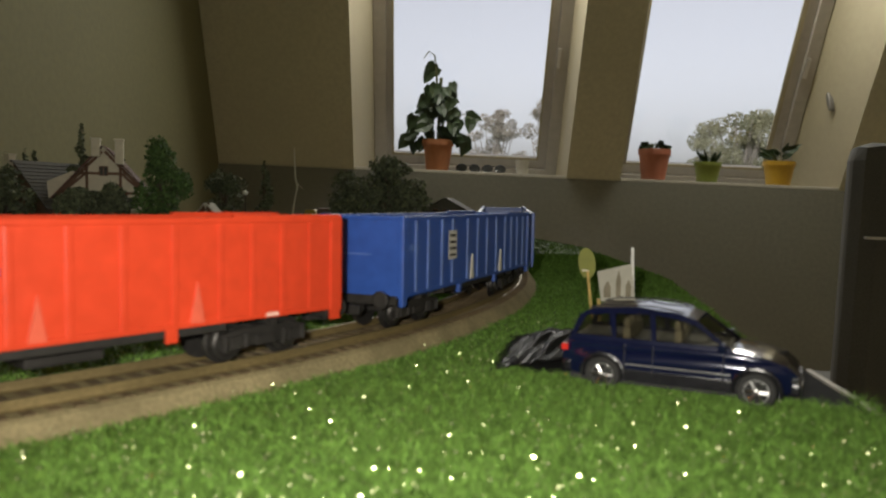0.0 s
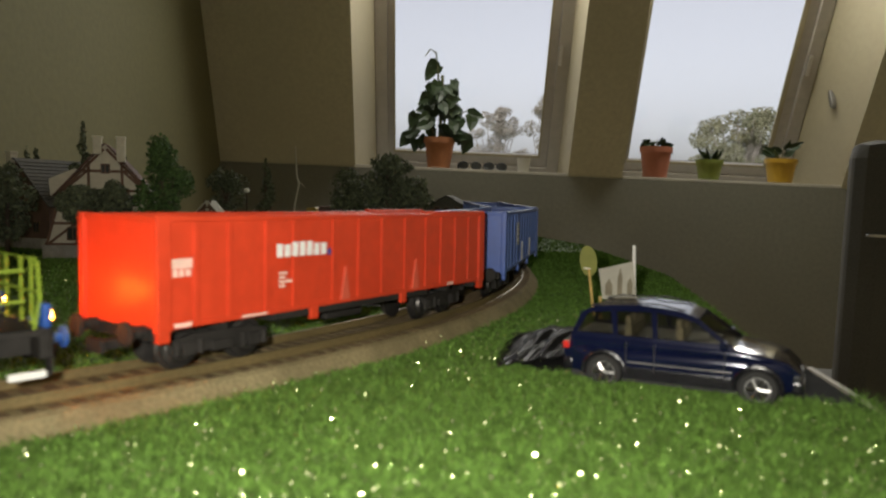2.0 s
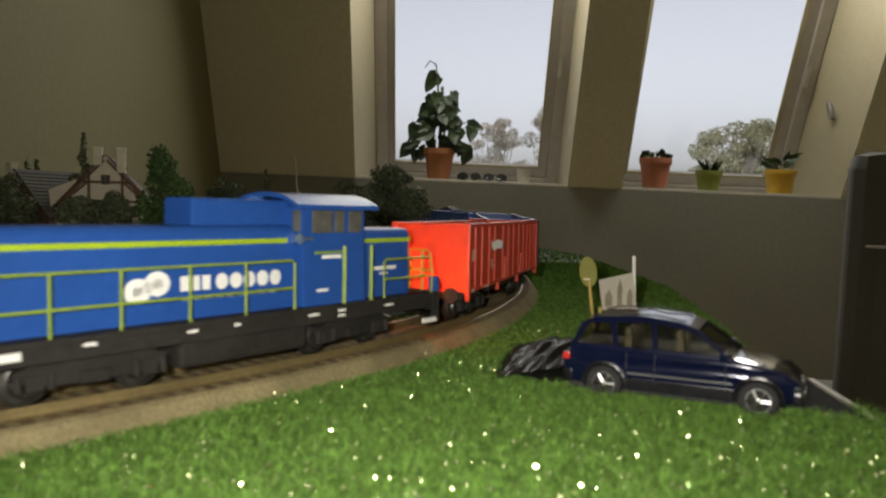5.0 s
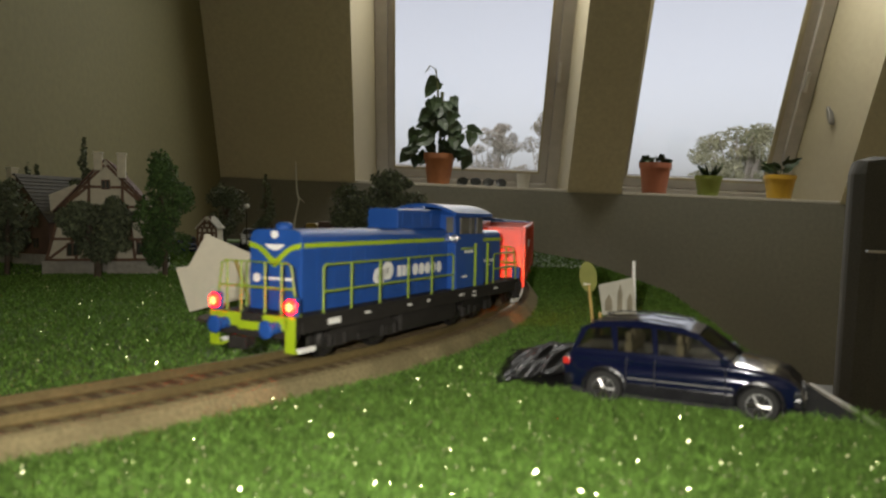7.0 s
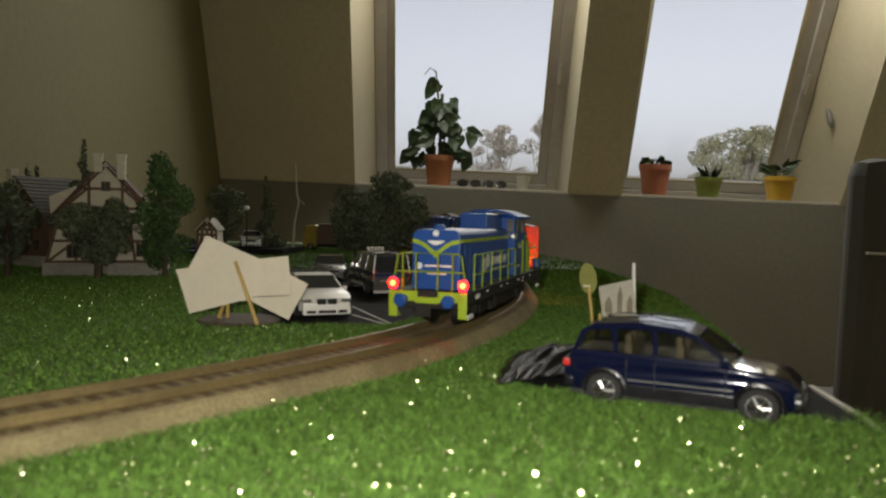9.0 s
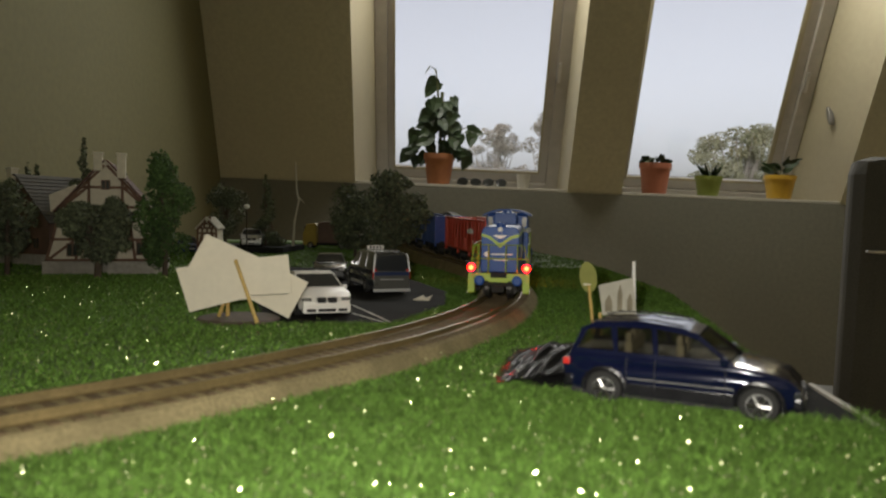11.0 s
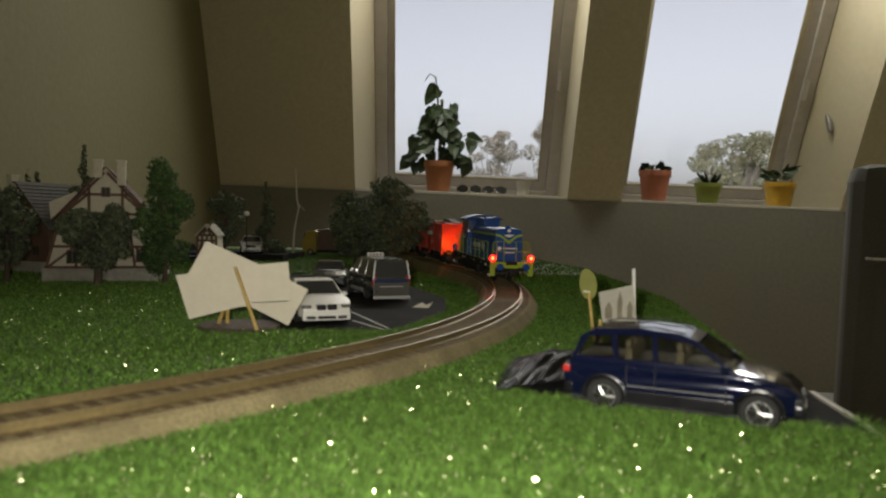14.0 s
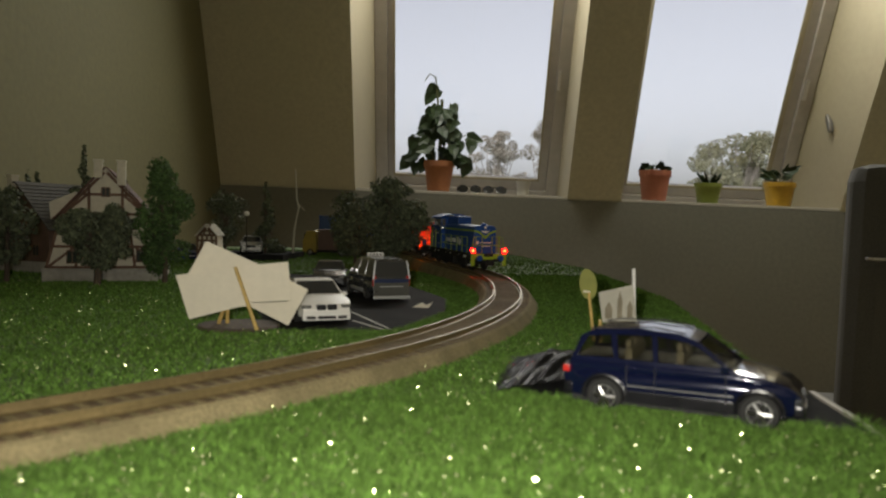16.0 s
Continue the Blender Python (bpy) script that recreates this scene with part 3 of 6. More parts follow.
def wagon(name, label, paint, gusset, rib_paint):
    ob = thing(name, label, "wagon", None, "wagons of the train")
    h = WL / 2
    for sd in (-1, 1):
        bm = B()
        box(bm, min(sd * (WW - 1), sd * WW), max(sd * (WW - 1), sd * WW), -h, h, WB + 1.2, WT - 1.3)
        part("side_wall", bm, paint, ob)
    for e in (-1, 1):
        bm = B()
        box(bm, -WW + 1, WW - 1, min(e * (h - 1), e * h), max(e * (h - 1), e * h), WB + 0.2, WT - 1.3)
        part("end_wall", bm, paint, ob)
    bm = B()
    box(bm, -WW + 1, WW - 1, -h + 1, h - 1, WB + 1.3, WB + 2.4)
    part("floor_plate", bm, paint, ob)
    for sd in (-1, 1):
        bm = B()
        x0, x1 = sorted((sd * (WW - 1.3), sd * (WW + 0.7)))
        box(bm, x0, x1, -h - 0.4, h + 0.4, WT - 1.5, WT, 0.25)
        box(bm, x0, x1, h * 0.52, h + 0.4, WT - 0.3, WT + 0.7, 0.2)
        part("top_rail", bm, paint, ob)
    for e in (-1, 1):
        bm = B()
        y0, y1 = sorted((e * (h - 1.2), e * (h + 0.5)))
        box(bm, -WW + 1.35, WW - 1.35, y0, y1, WT - 1.5, WT, 0.25)
        part("top_rail", bm, paint, ob)
    for sd in (-1, 1):
        bm = B()
        x0, x1 = sorted((sd * (WW - 1.6), sd * (WW + 0.35)))
        box(bm, x0, x1, -h, h, WB - 0.2, WB + 1.4, 0.2)
        part("sole_bar", bm, paint, ob)
        bm = B()
        x0, x1 = sorted((sd * (WW - 2.4), sd * (WW - 0.6)))
        box(bm, x0, x1, -h * 0.5, h * 0.5, WB - 2.4, WB - 0.1, 0.3)
        part("truss_beam", bm, BLACK, ob, "black beam under the side")
        for y in (-h * 0.30, h * 0.29):
            bm = B()
            x0, x1 = sorted((sd * (WW - 0.9), sd * (WW + 0.5)))
            box(bm, x0, x1, y - 1.5, y + 1.5, WB - 3.6, WB - 0.1, 0.3)
            part("step_iron", bm, paint, ob)
    # side stakes: narrow pressed ribs, doors in the middle
    for sd in (-1, 1):
        for f in (-0.86, -0.72, -0.55, -0.41, -0.19, -0.03, 0.13, 0.30, 0.47, 0.60, 0.73, 0.86):
            bm = B()
            y = f * h
            x0, x1 = sorted((sd * WW, sd * (WW + 0.55)))
            box(bm, x0, x1, y - 0.9, y + 0.9, WB + 0.6, WT - 1.5, 0.4)
            part("stake", bm, rib_paint, ob)
        # gussets take a paler colour that paints in their highlight
        for f in (-0.12, 0.38):
            bm = B()
            y = f * h
            a = [bm.verts.new((sd * (WW + k), y + dy_, z)) for k in (0.05, 0.62) for dy_, z in ((-2.0, WB + 0.8), (2.0, WB + 0.8), (0.1, WB + 11.0))]
            for q in ((0, 1, 2), (3, 5, 4), (0, 3, 4, 1), (1, 4, 5, 2), (2, 5, 3, 0)):
                bm.faces.new([a[i] for i in q])
            bmesh.ops.recalc_face_normals(bm, faces=bm.faces[:])
            part("gusset", bm, gusset, ob, "triangular gusset, coloured pale for its highlight")
    for sd in (-1, 1):
        for e in (-1, 1):
            bm = B()
            x0, x1 = sorted((sd * (WW - 1.4), sd * (WW + 0.8)))
            y0, y1 = sorted((e * (h - 3.2), e * (h + 0.9)))
            box(bm, x0, x1, y0, y1, WB - 0.6, WT + 0.2, 0.35)
            box(bm, x0 + 0.3, x1 - 0.2, y0 + 0.5, y1 - 0.4, WB - 3.2, WB - 0.4, 0.3)
            part("corner_post", bm, paint, ob)
    for e in (-1, 1):
        bm = B()
        y0, y1 = sorted((e * (h - 3), e * (h + 0.3)))
        box(bm, -WW + 2, WW - 2, y0, y1, 9.2, WB + 0.3, 0.3)
        part("headstock", bm, BLACK, ob, "black headstock")
        buffers(ob, e * h, e)
    bm = B()
    box(bm, -3, 3, -h + 4, h - 4, 8.6, 12.4, 0.4)
    box(bm, -WW + 3, WW - 3, -h + 3, h - 3, 11.2, 13.4)
    for k in range(-3, 4):
        box(bm, -WW + 2.2, WW - 2.2, k * 18 - 1, k * 18 + 1, 9.4, 12.2)
    box(bm, -8, 8, -9, 9, 5.5, 9.5, 0.8)
    part("underframe", bm, BLACK, ob, "black underframe")
    bogie(ob, -52)
    bogie(ob, 52)
    return ob


red = wagon("goods_wagon", "bright red open goods wagon with white markings", RED, REDGLEAM, RED)
# the blue wagon's ribs and gussets carry highlights in their colour
blue = wagon("goods_wagon", "blue open goods wagon, ribs paled as highlights, with pale markings", BLUEW, CARD, BLUEPALE)
h = WL / 2
for sd in (-1, 1):
    lettering(red, "white block of a plain wordmark", sd * (WW + 0.7), -h + 36.8, -h + 57.5, 27.6, 31.0, (1.1, 1.0, 1.2, 1.2, 1.2, 1.0, 1.0), sd)
    bm = B()
    x0, x1 = sorted((sd * (WW + 0.7), sd * (WW + 0.85)))
    box(bm, x0, x1, -h + 57.8, -h + 59.2, 27.4, 29.2)
    part("wordmark_dot", bm, BLUEW, red, "small blue block")
    bm = B()
    x0, x1 = sorted((sd * (WW + 0.06), sd * (WW + 0.2)))
    box(bm, x0, x1, -h + 3.5, -h + 9.5, 26.6, 29.0)
    for k in range(3):
        box(bm, x0, x1, -h + 3.8 + k * 1.9, -h + 5.2 + k * 1.9, 24.6, 26.4)
    part("number_panel", bm, PINKISH, red, "pale lettering drawn as plain bars")
    bm = B()
    for k, w in enumerate((3.0, 2.4, 5.5, 2.2)):
        box(bm, x0, x1, -h + 38.6, -h + 38.6 + w, 22.6 - k * 1.2, 23.4 - k * 1.2)
    part("data_panel", bm, PINKISH, red, "pale data lines drawn as plain bars")
    bm = B()
    x0, x1 = sorted((sd * (WW + 0.4), sd * (WW + 0.5)))
    for y0, y1, z0, z1 in ((-h + 4, -h + 9, 0.2, 1.2), (-h + 25, -h + 34, 0.1, 0.8), (h - 26, h - 22, 0.2, 1.2)):
        bm = B()
        box(bm, x0, x1, y0, y1, WB + z0, WB + z1)
        part("edge_mark", bm, PINKISH, red, "pale edge mark")
    bm = B()
    x0, x1 = sorted((sd * (WW + 0.8), sd * (WW + 0.95)))
    box(bm, x0, x1, -h + 39, -h + 47, 22.5, 33.5)
    part("data_panel", bm, CARD, blue, "grey notice panel drawn plain")
    bm = B()
    for k in range(4):
        box(bm, min(x0, x1) - 0.0, max(x0, x1) + 0.1, -h + 40, -h + 46, 23.6 + k * 2.5, 24.6 + k * 2.5)
    part("panel_bars", bm, DARKCAR, blue, "dark bars on the notice panel")
    bm = B()
    x0, x1 = sorted((sd * (WW + 0.06), sd * (WW + 0.2)))
    box(bm, x0, x1, -h + 6, -h + 13, 27.5, 29.5)
    part("number_panel", bm, BLUEPALE, blue, "pale blue lettering drawn as plain bar")
for ob, mtl in ((blue, BLUEPALE),):
    bm = B()
    box(bm, -11, 4, -h - 0.75, -h - 0.62, 26.0, 26.5)
    part("end_line", bm, mtl, ob, "thin pale line on the end wall")
blue_ahead = copy_thing(blue, Matrix())

# ---- the locomotive ----
LO = 160.0
DECK = 15.3
loco = thing("shunting_locomotive", "blue diesel shunting locomotive with lime stripes and railings", "locomotive")
q = LO / 2
bm = B()
box(bm, -15.6, 15.6, -q, q, DECK - 1.6, DECK, 0.3)
part("deck", bm, BLACK, loco, "black running board")
for sd in (-1, 1):
    x0, x1 = sorted((sd * 13.4, sd * 15.2))
    bm = B()
    box(bm, x0, x1, -q + 3, q - 3, DECK - 5.2, DECK - 1.4, 0.3)
    part("side_beam", bm, BLACK, loco, "")
bm = B()
box(bm, -8, 8, -q + 6, q - 6, 9.5, DECK - 1.5, 0.5)
part("underframe", bm, BLACK, loco, "black centre frame")
bm = B()
box(bm, -13.6, 13.6, -21, 21, 3.4, DECK - 3, 1.2)
part("fuel_tank", bm, BLACK, loco, "black fuel tank")
HOODX = 10.0


def hood_section(bm, y0, y1, hw, z0, z1, r):
    """A hood with rounded shoulders."""
    pr = [(-hw, z0), (-hw, z1 - r)]
    for k in range(1, 5):
        a = math.pi / 2 * k / 4
        pr.append((-hw + r - r * math.cos(a), z1 - r + r * math.sin(a)))
    pr += [(-x, z) for x, z in pr[::-1]]
    A_ = [bm.verts.new((x, y0, z)) for x, z in pr]
    B_ = [bm.verts.new((x, y1, z)) for x, z in pr]
    fs = [bm.faces.new(A_), bm.faces.new(B_[::-1])]
    for i in range(len(pr)):
        j = (i + 1) % len(pr)
        fs.append(bm.faces.new((A_[i], A_[j], B_[j], B_[i])))
    bmesh.ops.recalc_face_normals(bm, faces=fs)
    bmesh.ops.bevel(bm, geom=[e for f in fs[:2] for e in f.edges], offset=0.5, segments=2, affect="EDGES", profile=0.6, clamp_overlap=True)


def along(a):
    return a - q


bm = B()
hood_section(bm, along(9), along(99.5), HOODX, DECK, 39.4, 3.2)
hood = part("long_hood", bm, BLUEL, loco)
for k in range(9):
    y = along(16 + k * 8.4)
    for sd in (-1, 1):
        bm = B()
        x0, x1 = sorted((sd * HOODX, sd * (HOODX + 0.16)))
        box(bm, x0, x1, y, y + 8.0, DECK + 2, 33.8, 0.07)
        part("door_panel", bm, BLUEL, hood)
bm = B()
hood_section(bm, along(67), along(99.5), 6.6, 38.8, 46.7, 1.4)
for sd in (-1, 1):
    x0, x1 = sorted((sd * 6.4, sd * 6.8))
    for k in range(4):
        box(bm, x0, x1, along(70 + k * 7), along(75 + k * 7), 40.4, 45.0, 0.1)
part("radiator_hump", bm, BLUEL, loco)
bm = B()
lathe(bm, [(3.2, 46.2), (3.2, 47.4), (2.6, 48.0), (0.4, 48.0)], 18, Matrix.Translation((0, along(92), 0)))
part("exhaust", bm, BLUEL, loco)
bm = B()
lathe(bm, [(2.6, 39.0), (2.6, 40.6), (1.8, 41.4), (0.3, 41.5)], 14, Matrix.Translation((0, along(13), 0)))
part("top_lamp", bm, BLUEL, loco)
bm = B()
lathe(bm, [(0.2, 0.0), (1.2, 0.0), (1.2, 0.6), (0.3, 0.8)], 16, Matrix.Translation((0, along(9.0), 37.9)) @ Matrix.Rotation(math.pi / 2, 4, "X"))
part("headlight", bm, WHITE, loco, "pale top headlight")
# cab
bm = B()
cabp = [(along(99), DECK), (along(99), 44.5), (along(101), 46.5), (along(123), 46.5), (along(125), 44.5), (along(125), DECK)]
prism(bm, cabp, lambda y, z: 14.2 if z < 36 else 14.2 - (z - 36) * 0.12, 0.4)
cab = part("cab", bm, BLUEL, loco)
bm = B()
n = 10
A_, B_ = [], []
for k in range(n + 1):
    x = -15.6 + 31.2 * k / n
    z = 49.0 - 3.6 * abs(x / 15.6) ** 2.4
    A_.append((x, z))
for y in (along(95.5), along(129)):
    B_.append([bm.verts.new((x, y, z)) for x, z in A_] + [bm.verts.new((x, y, z - 1.3)) for x, z in A_[::-1]])
fs = [bm.faces.new(B_[0]), bm.faces.new(B_[1][::-1])]
for i in range(len(B_[0])):
    j = (i + 1) % len(B_[0])
    fs.append(bm.faces.new((B_[0][i], B_[0][j], B_[1][j], B_[1][i])))
bmesh.ops.recalc_face_normals(bm, faces=fs)
part("cab_roof", bm, BLUEL, loco, "curved blue cab roof")
for sd in (-1, 1):
    for a0, a1 in ((102.5, 110.5), (111.5, 115.5), (117.5, 123)):
        bm = B()
        x0, x1 = sorted((sd * 13.4, sd * 14.15))
        box(bm, x0, x1, along(a0), along(a1), 37.0, 43.8, 0.5)
        part("cab_window", bm, CABGLASS, cab, "grey cab window")
for y0, y1 in ((along(98.7), along(99.2)), (along(124.8), along(125.3))):
    for x0, x1 in ((-12.6, -9.4), (9.4, 12.6)):
        bm = B()
        box(bm, x0, x1, y0, y1, 37.5, 43.8, 0.2)
        part("cab_window", bm, CABGLASS, cab, "grey cab window")
bm = B()
hood_section(bm, along(125), along(151), HOODX, DECK, 38.0, 2.6)
part("short_hood", bm, BLUEL, loco)
# lime stripes
bm = B()
for sd in (-1, 1):
    x0, x1 = sorted((sd * (HOODX + 0.02), sd * (HOODX + 0.32)))
    box(bm, x0, x1, along(10), along(96), 34.2, 35.6)
    box(bm, x0, x1, along(126.5), along(151.2), 33.4, 34.8)
part("stripe", bm, GREENL, loco, "lime stripe")
for ys, dirn in ((along(9) - 0.3, -1), (along(151) + 0.05, 1)):
    bm = B()
    for sd in (-1, 1):
        pts = [(HOODX - 0.2, 35.6), (HOODX - 0.2, 34.0), (6.4, 33.2), (3.4, 31.2), (0.9, 28.6), (0, 28.2), (0, 30.7), (1.6, 31.6), (4.4, 33.9), (7.2, 35.1)]
        vs = [[bm.verts.new((sd * x, y, z)) for x, z in pts] for y in (ys, ys + 0.3)]
        fs = [bm.faces.new(vs[0]), bm.faces.new(vs[1][::-1])]
        for i in range(len(pts)):
            j = (i + 1) % len(pts)
            fs.append(bm.faces.new((vs[0][i], vs[0][j], vs[1][j], vs[1][i])))
        bmesh.ops.recalc_face_normals(bm, faces=fs)
    part("chevron", bm, GREENL, loco, "lime chevron on the hood end")
bm = B()
bm2 = [(-3.9, 35.0), (3.9, 35.0), (2.2, 33.8), (0.6, 33.2), (-0.6, 33.2), (-2.2, 33.8)]
vs = [[bm.verts.new((x, y, z)) for x, z in bm2] for y in (along(9) - 0.35, along(9) - 0.05)]
bm.faces.new(vs[0]); bm.faces.new(vs[1][::-1])
for i in range(6):
    bm.faces.new((vs[0][i], vs[0][(i + 1) % 6], vs[1][(i + 1) % 6], vs[1][i]))
bmesh.ops.recalc_face_normals(bm, faces=bm.faces[:])
part("emblem", bm, WHITE, loco, "pale badge drawn as a plain shape")
# wordmarks as plain shapes
for sd in (-1, 1):
    x = sd * (HOODX + 0.26)
    lb = "white block of a plain wordmark"
    lettering(loco, lb, x, along(60.8), along(70.4), 22.6, 26.4, (1, 1, 1), sd)
    for k in range(5):
        bm = B()
        lathe(bm, [(0.55, 0), (2.05, 0), (2.05, 0.16), (0.55, 0.16), (0.55, 0)], 18,
              Matrix.Translation((x, along(73.6 + k * 4.5), 24.5)) @ Matrix.Diagonal((1, 0.95, 1.05, 1)) @ ALONG_X)
        part("wordmark_ring", bm, WHITE, loco, "white ring of a plain wordmark")
    lettering(loco, lb, x, along(61), along(92), 20.2, 20.8, (1, 1, 1, 1, 1, 1, 1, 1, 1), sd)
    for a, z in ((49.6, 23.4), (54.8, 25.0)):
        bm = B()
        lathe(bm, [(1.5, 0), (3.5, 0), (3.5, 0.16), (1.5, 0.16), (1.5, 0)], 20, Matrix.Translation((x, along(a), z)) @ Matrix.Diagonal((1, 1.0, 0.9, 1)) @ ALONG_X)
        part("emblem", bm, WHITE, loco, "white ring emblem")
    bm = B()
    x0, x1 = sorted((sd * 14.22, sd * 14.36))
    box(bm, x0, x1, along(106), along(114), 29.3, 30.4)
    box(bm, x0, x1, along(104), along(108.5), 19.5, 20.3)
    part("cab_marking", bm, WHITE, loco, "pale lettering drawn as plain bars")
    bm = B()
    x0, x1 = sorted((sd * (HOODX + 0.02), sd * (HOODX + 0.16)))
    box(bm, x0, x1, along(133), along(144), 24.2, 25.4)
    box(bm, x0, x1, along(136), along(140), 22.6, 23.3)
    part("hood_marking", bm, WHITE, loco, "pale lettering drawn as plain bars")
    bm = B()
    x0, x1 = sorted((sd * 15.22, sd * 15.4))
    for a, b, z in ((15, 21, 11.6), (34, 37, 12.8), (60, 63, 12.6), (74, 76, 12.8), (100, 104, 12.6), (112, 115, 11.4), (112, 115, 12.9), (133, 137, 12.7)):
        bm = B()
        box(bm, x0, x1, along(a), along(b), z, z + (1.8 if a == 15 else 0.7))
        part("frame_plate", bm, WHITE, loco, "small white plate")
bm = B()
box(bm, -4.6, 6.6, along(9) - 0.22, along(9) - 0.05, 24.4, 25.2)
lathe(bm, [(0.2, 0), (1.4, 0), (1.4, 0.2), (0.2, 0.2)], 16, Matrix.Translation((-7.0, along(9) - 0.05, 24.8)) @ Matrix.Rotation(math.pi / 2, 4, "X"))
box(bm, -3.4, 4.4, along(9) - 0.22, along(9) - 0.05, 21.4, 22.1)
part("end_marking", bm, WHITE, loco, "pale lettering drawn as plain bars")
for sd in (-1, 1):
    for dx in (-1.7, 1.7):
        bm = B()
        lathe(bm, [(0.4, -4.5), (0.5, -2.0), (1.1, -0.6), (1.7, 0.4), (1.5, 0.5), (0.2, 0.1)], 14, Matrix.Translation((sd * 12.0 + dx, along(98.2), 35.4)) @ Matrix.Rotation(math.pi / 2, 4, "X"))
        part("horn", bm, CHROME, loco, "bright metal horn")


def railing(pts_list, posts, parent=None, r=0.36):
    for pts in pts_list:
        bm = B()
        tube(bm, pts, r, 6)
        part("handrail", bm, RAILING, loco, "lime handrail")
    for p0, p1 in posts:
        bm = B()
        tube(bm, [p0, p1], r, 6)
        part("railing_post", bm, RAILING, loco, "lime railing post")


for sd in (-1, 1):
    x = sd * 14.9
    a0, a1 = along(13), along(95)
    railing([[(x, a0, DECK), (x, a0, 28.5), (x, a0 + 1, 29.4), (x, a1 - 1, 29.4), (x, a1, 28.5), (x, a1, DECK)], [(x, a0, 21.5), (x, a1, 21.5)]],
            [((x, along(a), DECK), (x, along(a), 29.4)) for a in (27, 43, 61, 78)])
    b0, b1 = along(133), along(156)
    railing([[(x, b0, DECK), (x, b0, 27.0), (x, b0 + 1, 28.0), (x, b1, 28.0)], [(x, b0, 21.5), (x, b1, 21.5)]], [])
    railing([], [((sd * 14.7, along(115), DECK), (sd * 14.7, along(115), 33)), ((sd * 14.7, along(127), DECK), (sd * 14.7, along(127), 33))], r=0.6)
    bm = B()
    tube(bm, [(sd * 14.5, along(103), 31.2), (sd * 14.5, along(114.5), 31.2)], 0.4, 6)
    part("handrail", bm, RAILING, loco, "lime handrail")
for e in (-1, 1):
    y = e * (q - 0.8)
    railing([[(-15, y - e * 1.5, DECK), (-14.2, y, 22), (-13, y, 29.4), (-11.5, y, 30.2), (11.5, y, 30.2), (13, y, 29.4), (14.2, y, 22), (15, y - e * 1.5, DECK)],
             [(-13.8, y, 23), (13.8, y, 23)]],
            [((x, y, DECK), (x, y, 30.2)) for x in (-11, -5.5, 3.5, 9.5)])
    bm = B()
    y0, y1 = sorted((e * (q - 1.5), e * (q + 0.6)))
    box(bm, -15.6, 15.6, y0, y1, 8.8, DECK + 0.4, 0.4)
    part("headstock", bm, BLACK, loco, "black headstock")
    yy = e * (q + 0.6)
    bm = B()
    y0, y1 = sorted((yy, yy + e * 0.5))
    box(bm, -13.6, -4.2, y0, y1, 11.5, DECK + 0.2, 0.3)
    box(bm, 4.2, 13.6, y0, y1, 11.5, DECK + 0.2, 0.3)
    box(bm, -5.0, 5.0, y0, y1, 10.8, 13.2, 0.3)
    part("buffer_beam", bm, GREENL, loco, "lime buffer beam")
    for sd in (-1, 1):
        bm = B()
        x0, x1 = sorted((sd * 12.4, sd * 16.0))
        box(bm, x0, x1, y0, y1, 5.4, DECK + 0.2, 0.3)
        y2, y3 = sorted((yy - e * 3.6, yy + e * 0.2))
        box(bm, x0, x1, y2, y3, 5.2, 6.0, 0.2)
        part("step", bm, GREENL if e < 0 else BLACK, loco, "lime corner step" if e < 0 else "black corner step")
        bm = B()
        x0, x1 = sorted((sd * 15.3, sd * 16.3))
        y2, y3 = sorted((yy - e * 8.5, yy - e * 1.0))
        box(bm, x0, x1, y2, y3, 5.0, 6.6, 0.25)
        part("step_tread", bm, WHITE, loco, "white edged step tread")
        bm = B()
        lathe(bm, [(1.7, 0), (1.7, 2.6), (1.2, 2.8), (1.2, 4.4), (2.5, 4.6), (2.6, 5.2), (1.8, 5.6)], 16, Matrix.Translation((sd * 9.6, yy, 12.2)) @ Matrix.Rotation(-math.pi / 2 * e, 4, "X"))
        part("buffer", bm, BLUEL, loco, "blue buffer")
        bm = B()
        box(bm, sd * 14.3 - 2.0, sd * 14.3 + 2.0, *sorted((yy - e * 1.6, yy + e * 0.3)), DECK + 0.2, DECK + 5.6, 0.8)
        part("lamp_housing", bm, BLUEL, loco)
        bm = B()
        mm_ = Matrix.Translation((sd * 14.3, yy + e * 0.3, DECK + 3.0)) @ Matrix.Rotation(-math.pi / 2 * e, 4, "X")
        lathe(bm, [(2.0, 0), (2.0, 0.3), (1.4, 0.7), (0.2, 0.9)] if e < 0 else [(1.5, -0.2), (1.5, 0.1), (0.9, 0.3), (0.2, 0.35)], 18, mm_)
        part("lamp", bm, REDLAMP if e < 0 else YELLAMP, loco, "glowing red tail lamp" if e < 0 else "glowing yellow lamp")
        if e < 0:
            bm = B()
            lathe(bm, [(1.25, 0.6), (1.1, 1.0), (0.1, 1.2)], 14, mm_)
            part("bulb", bm, LAMPCORE, loco, "bright bulb")
    bm = B()
    box(bm, -1.6, 1.6, *sorted((yy, yy + e * 6)), 6.5, 9.0, 0.4)
    box(bm, -3.2, 3.2, *sorted((yy + e * 4.4, yy + e * 6.2)), 6.2, 9.8, 0.4)
    part("coupler", bm, BLACK, loco, "black coupling hook")
bogie(loco, -41, 26, True)
bogie(loco, 41, 26, True)


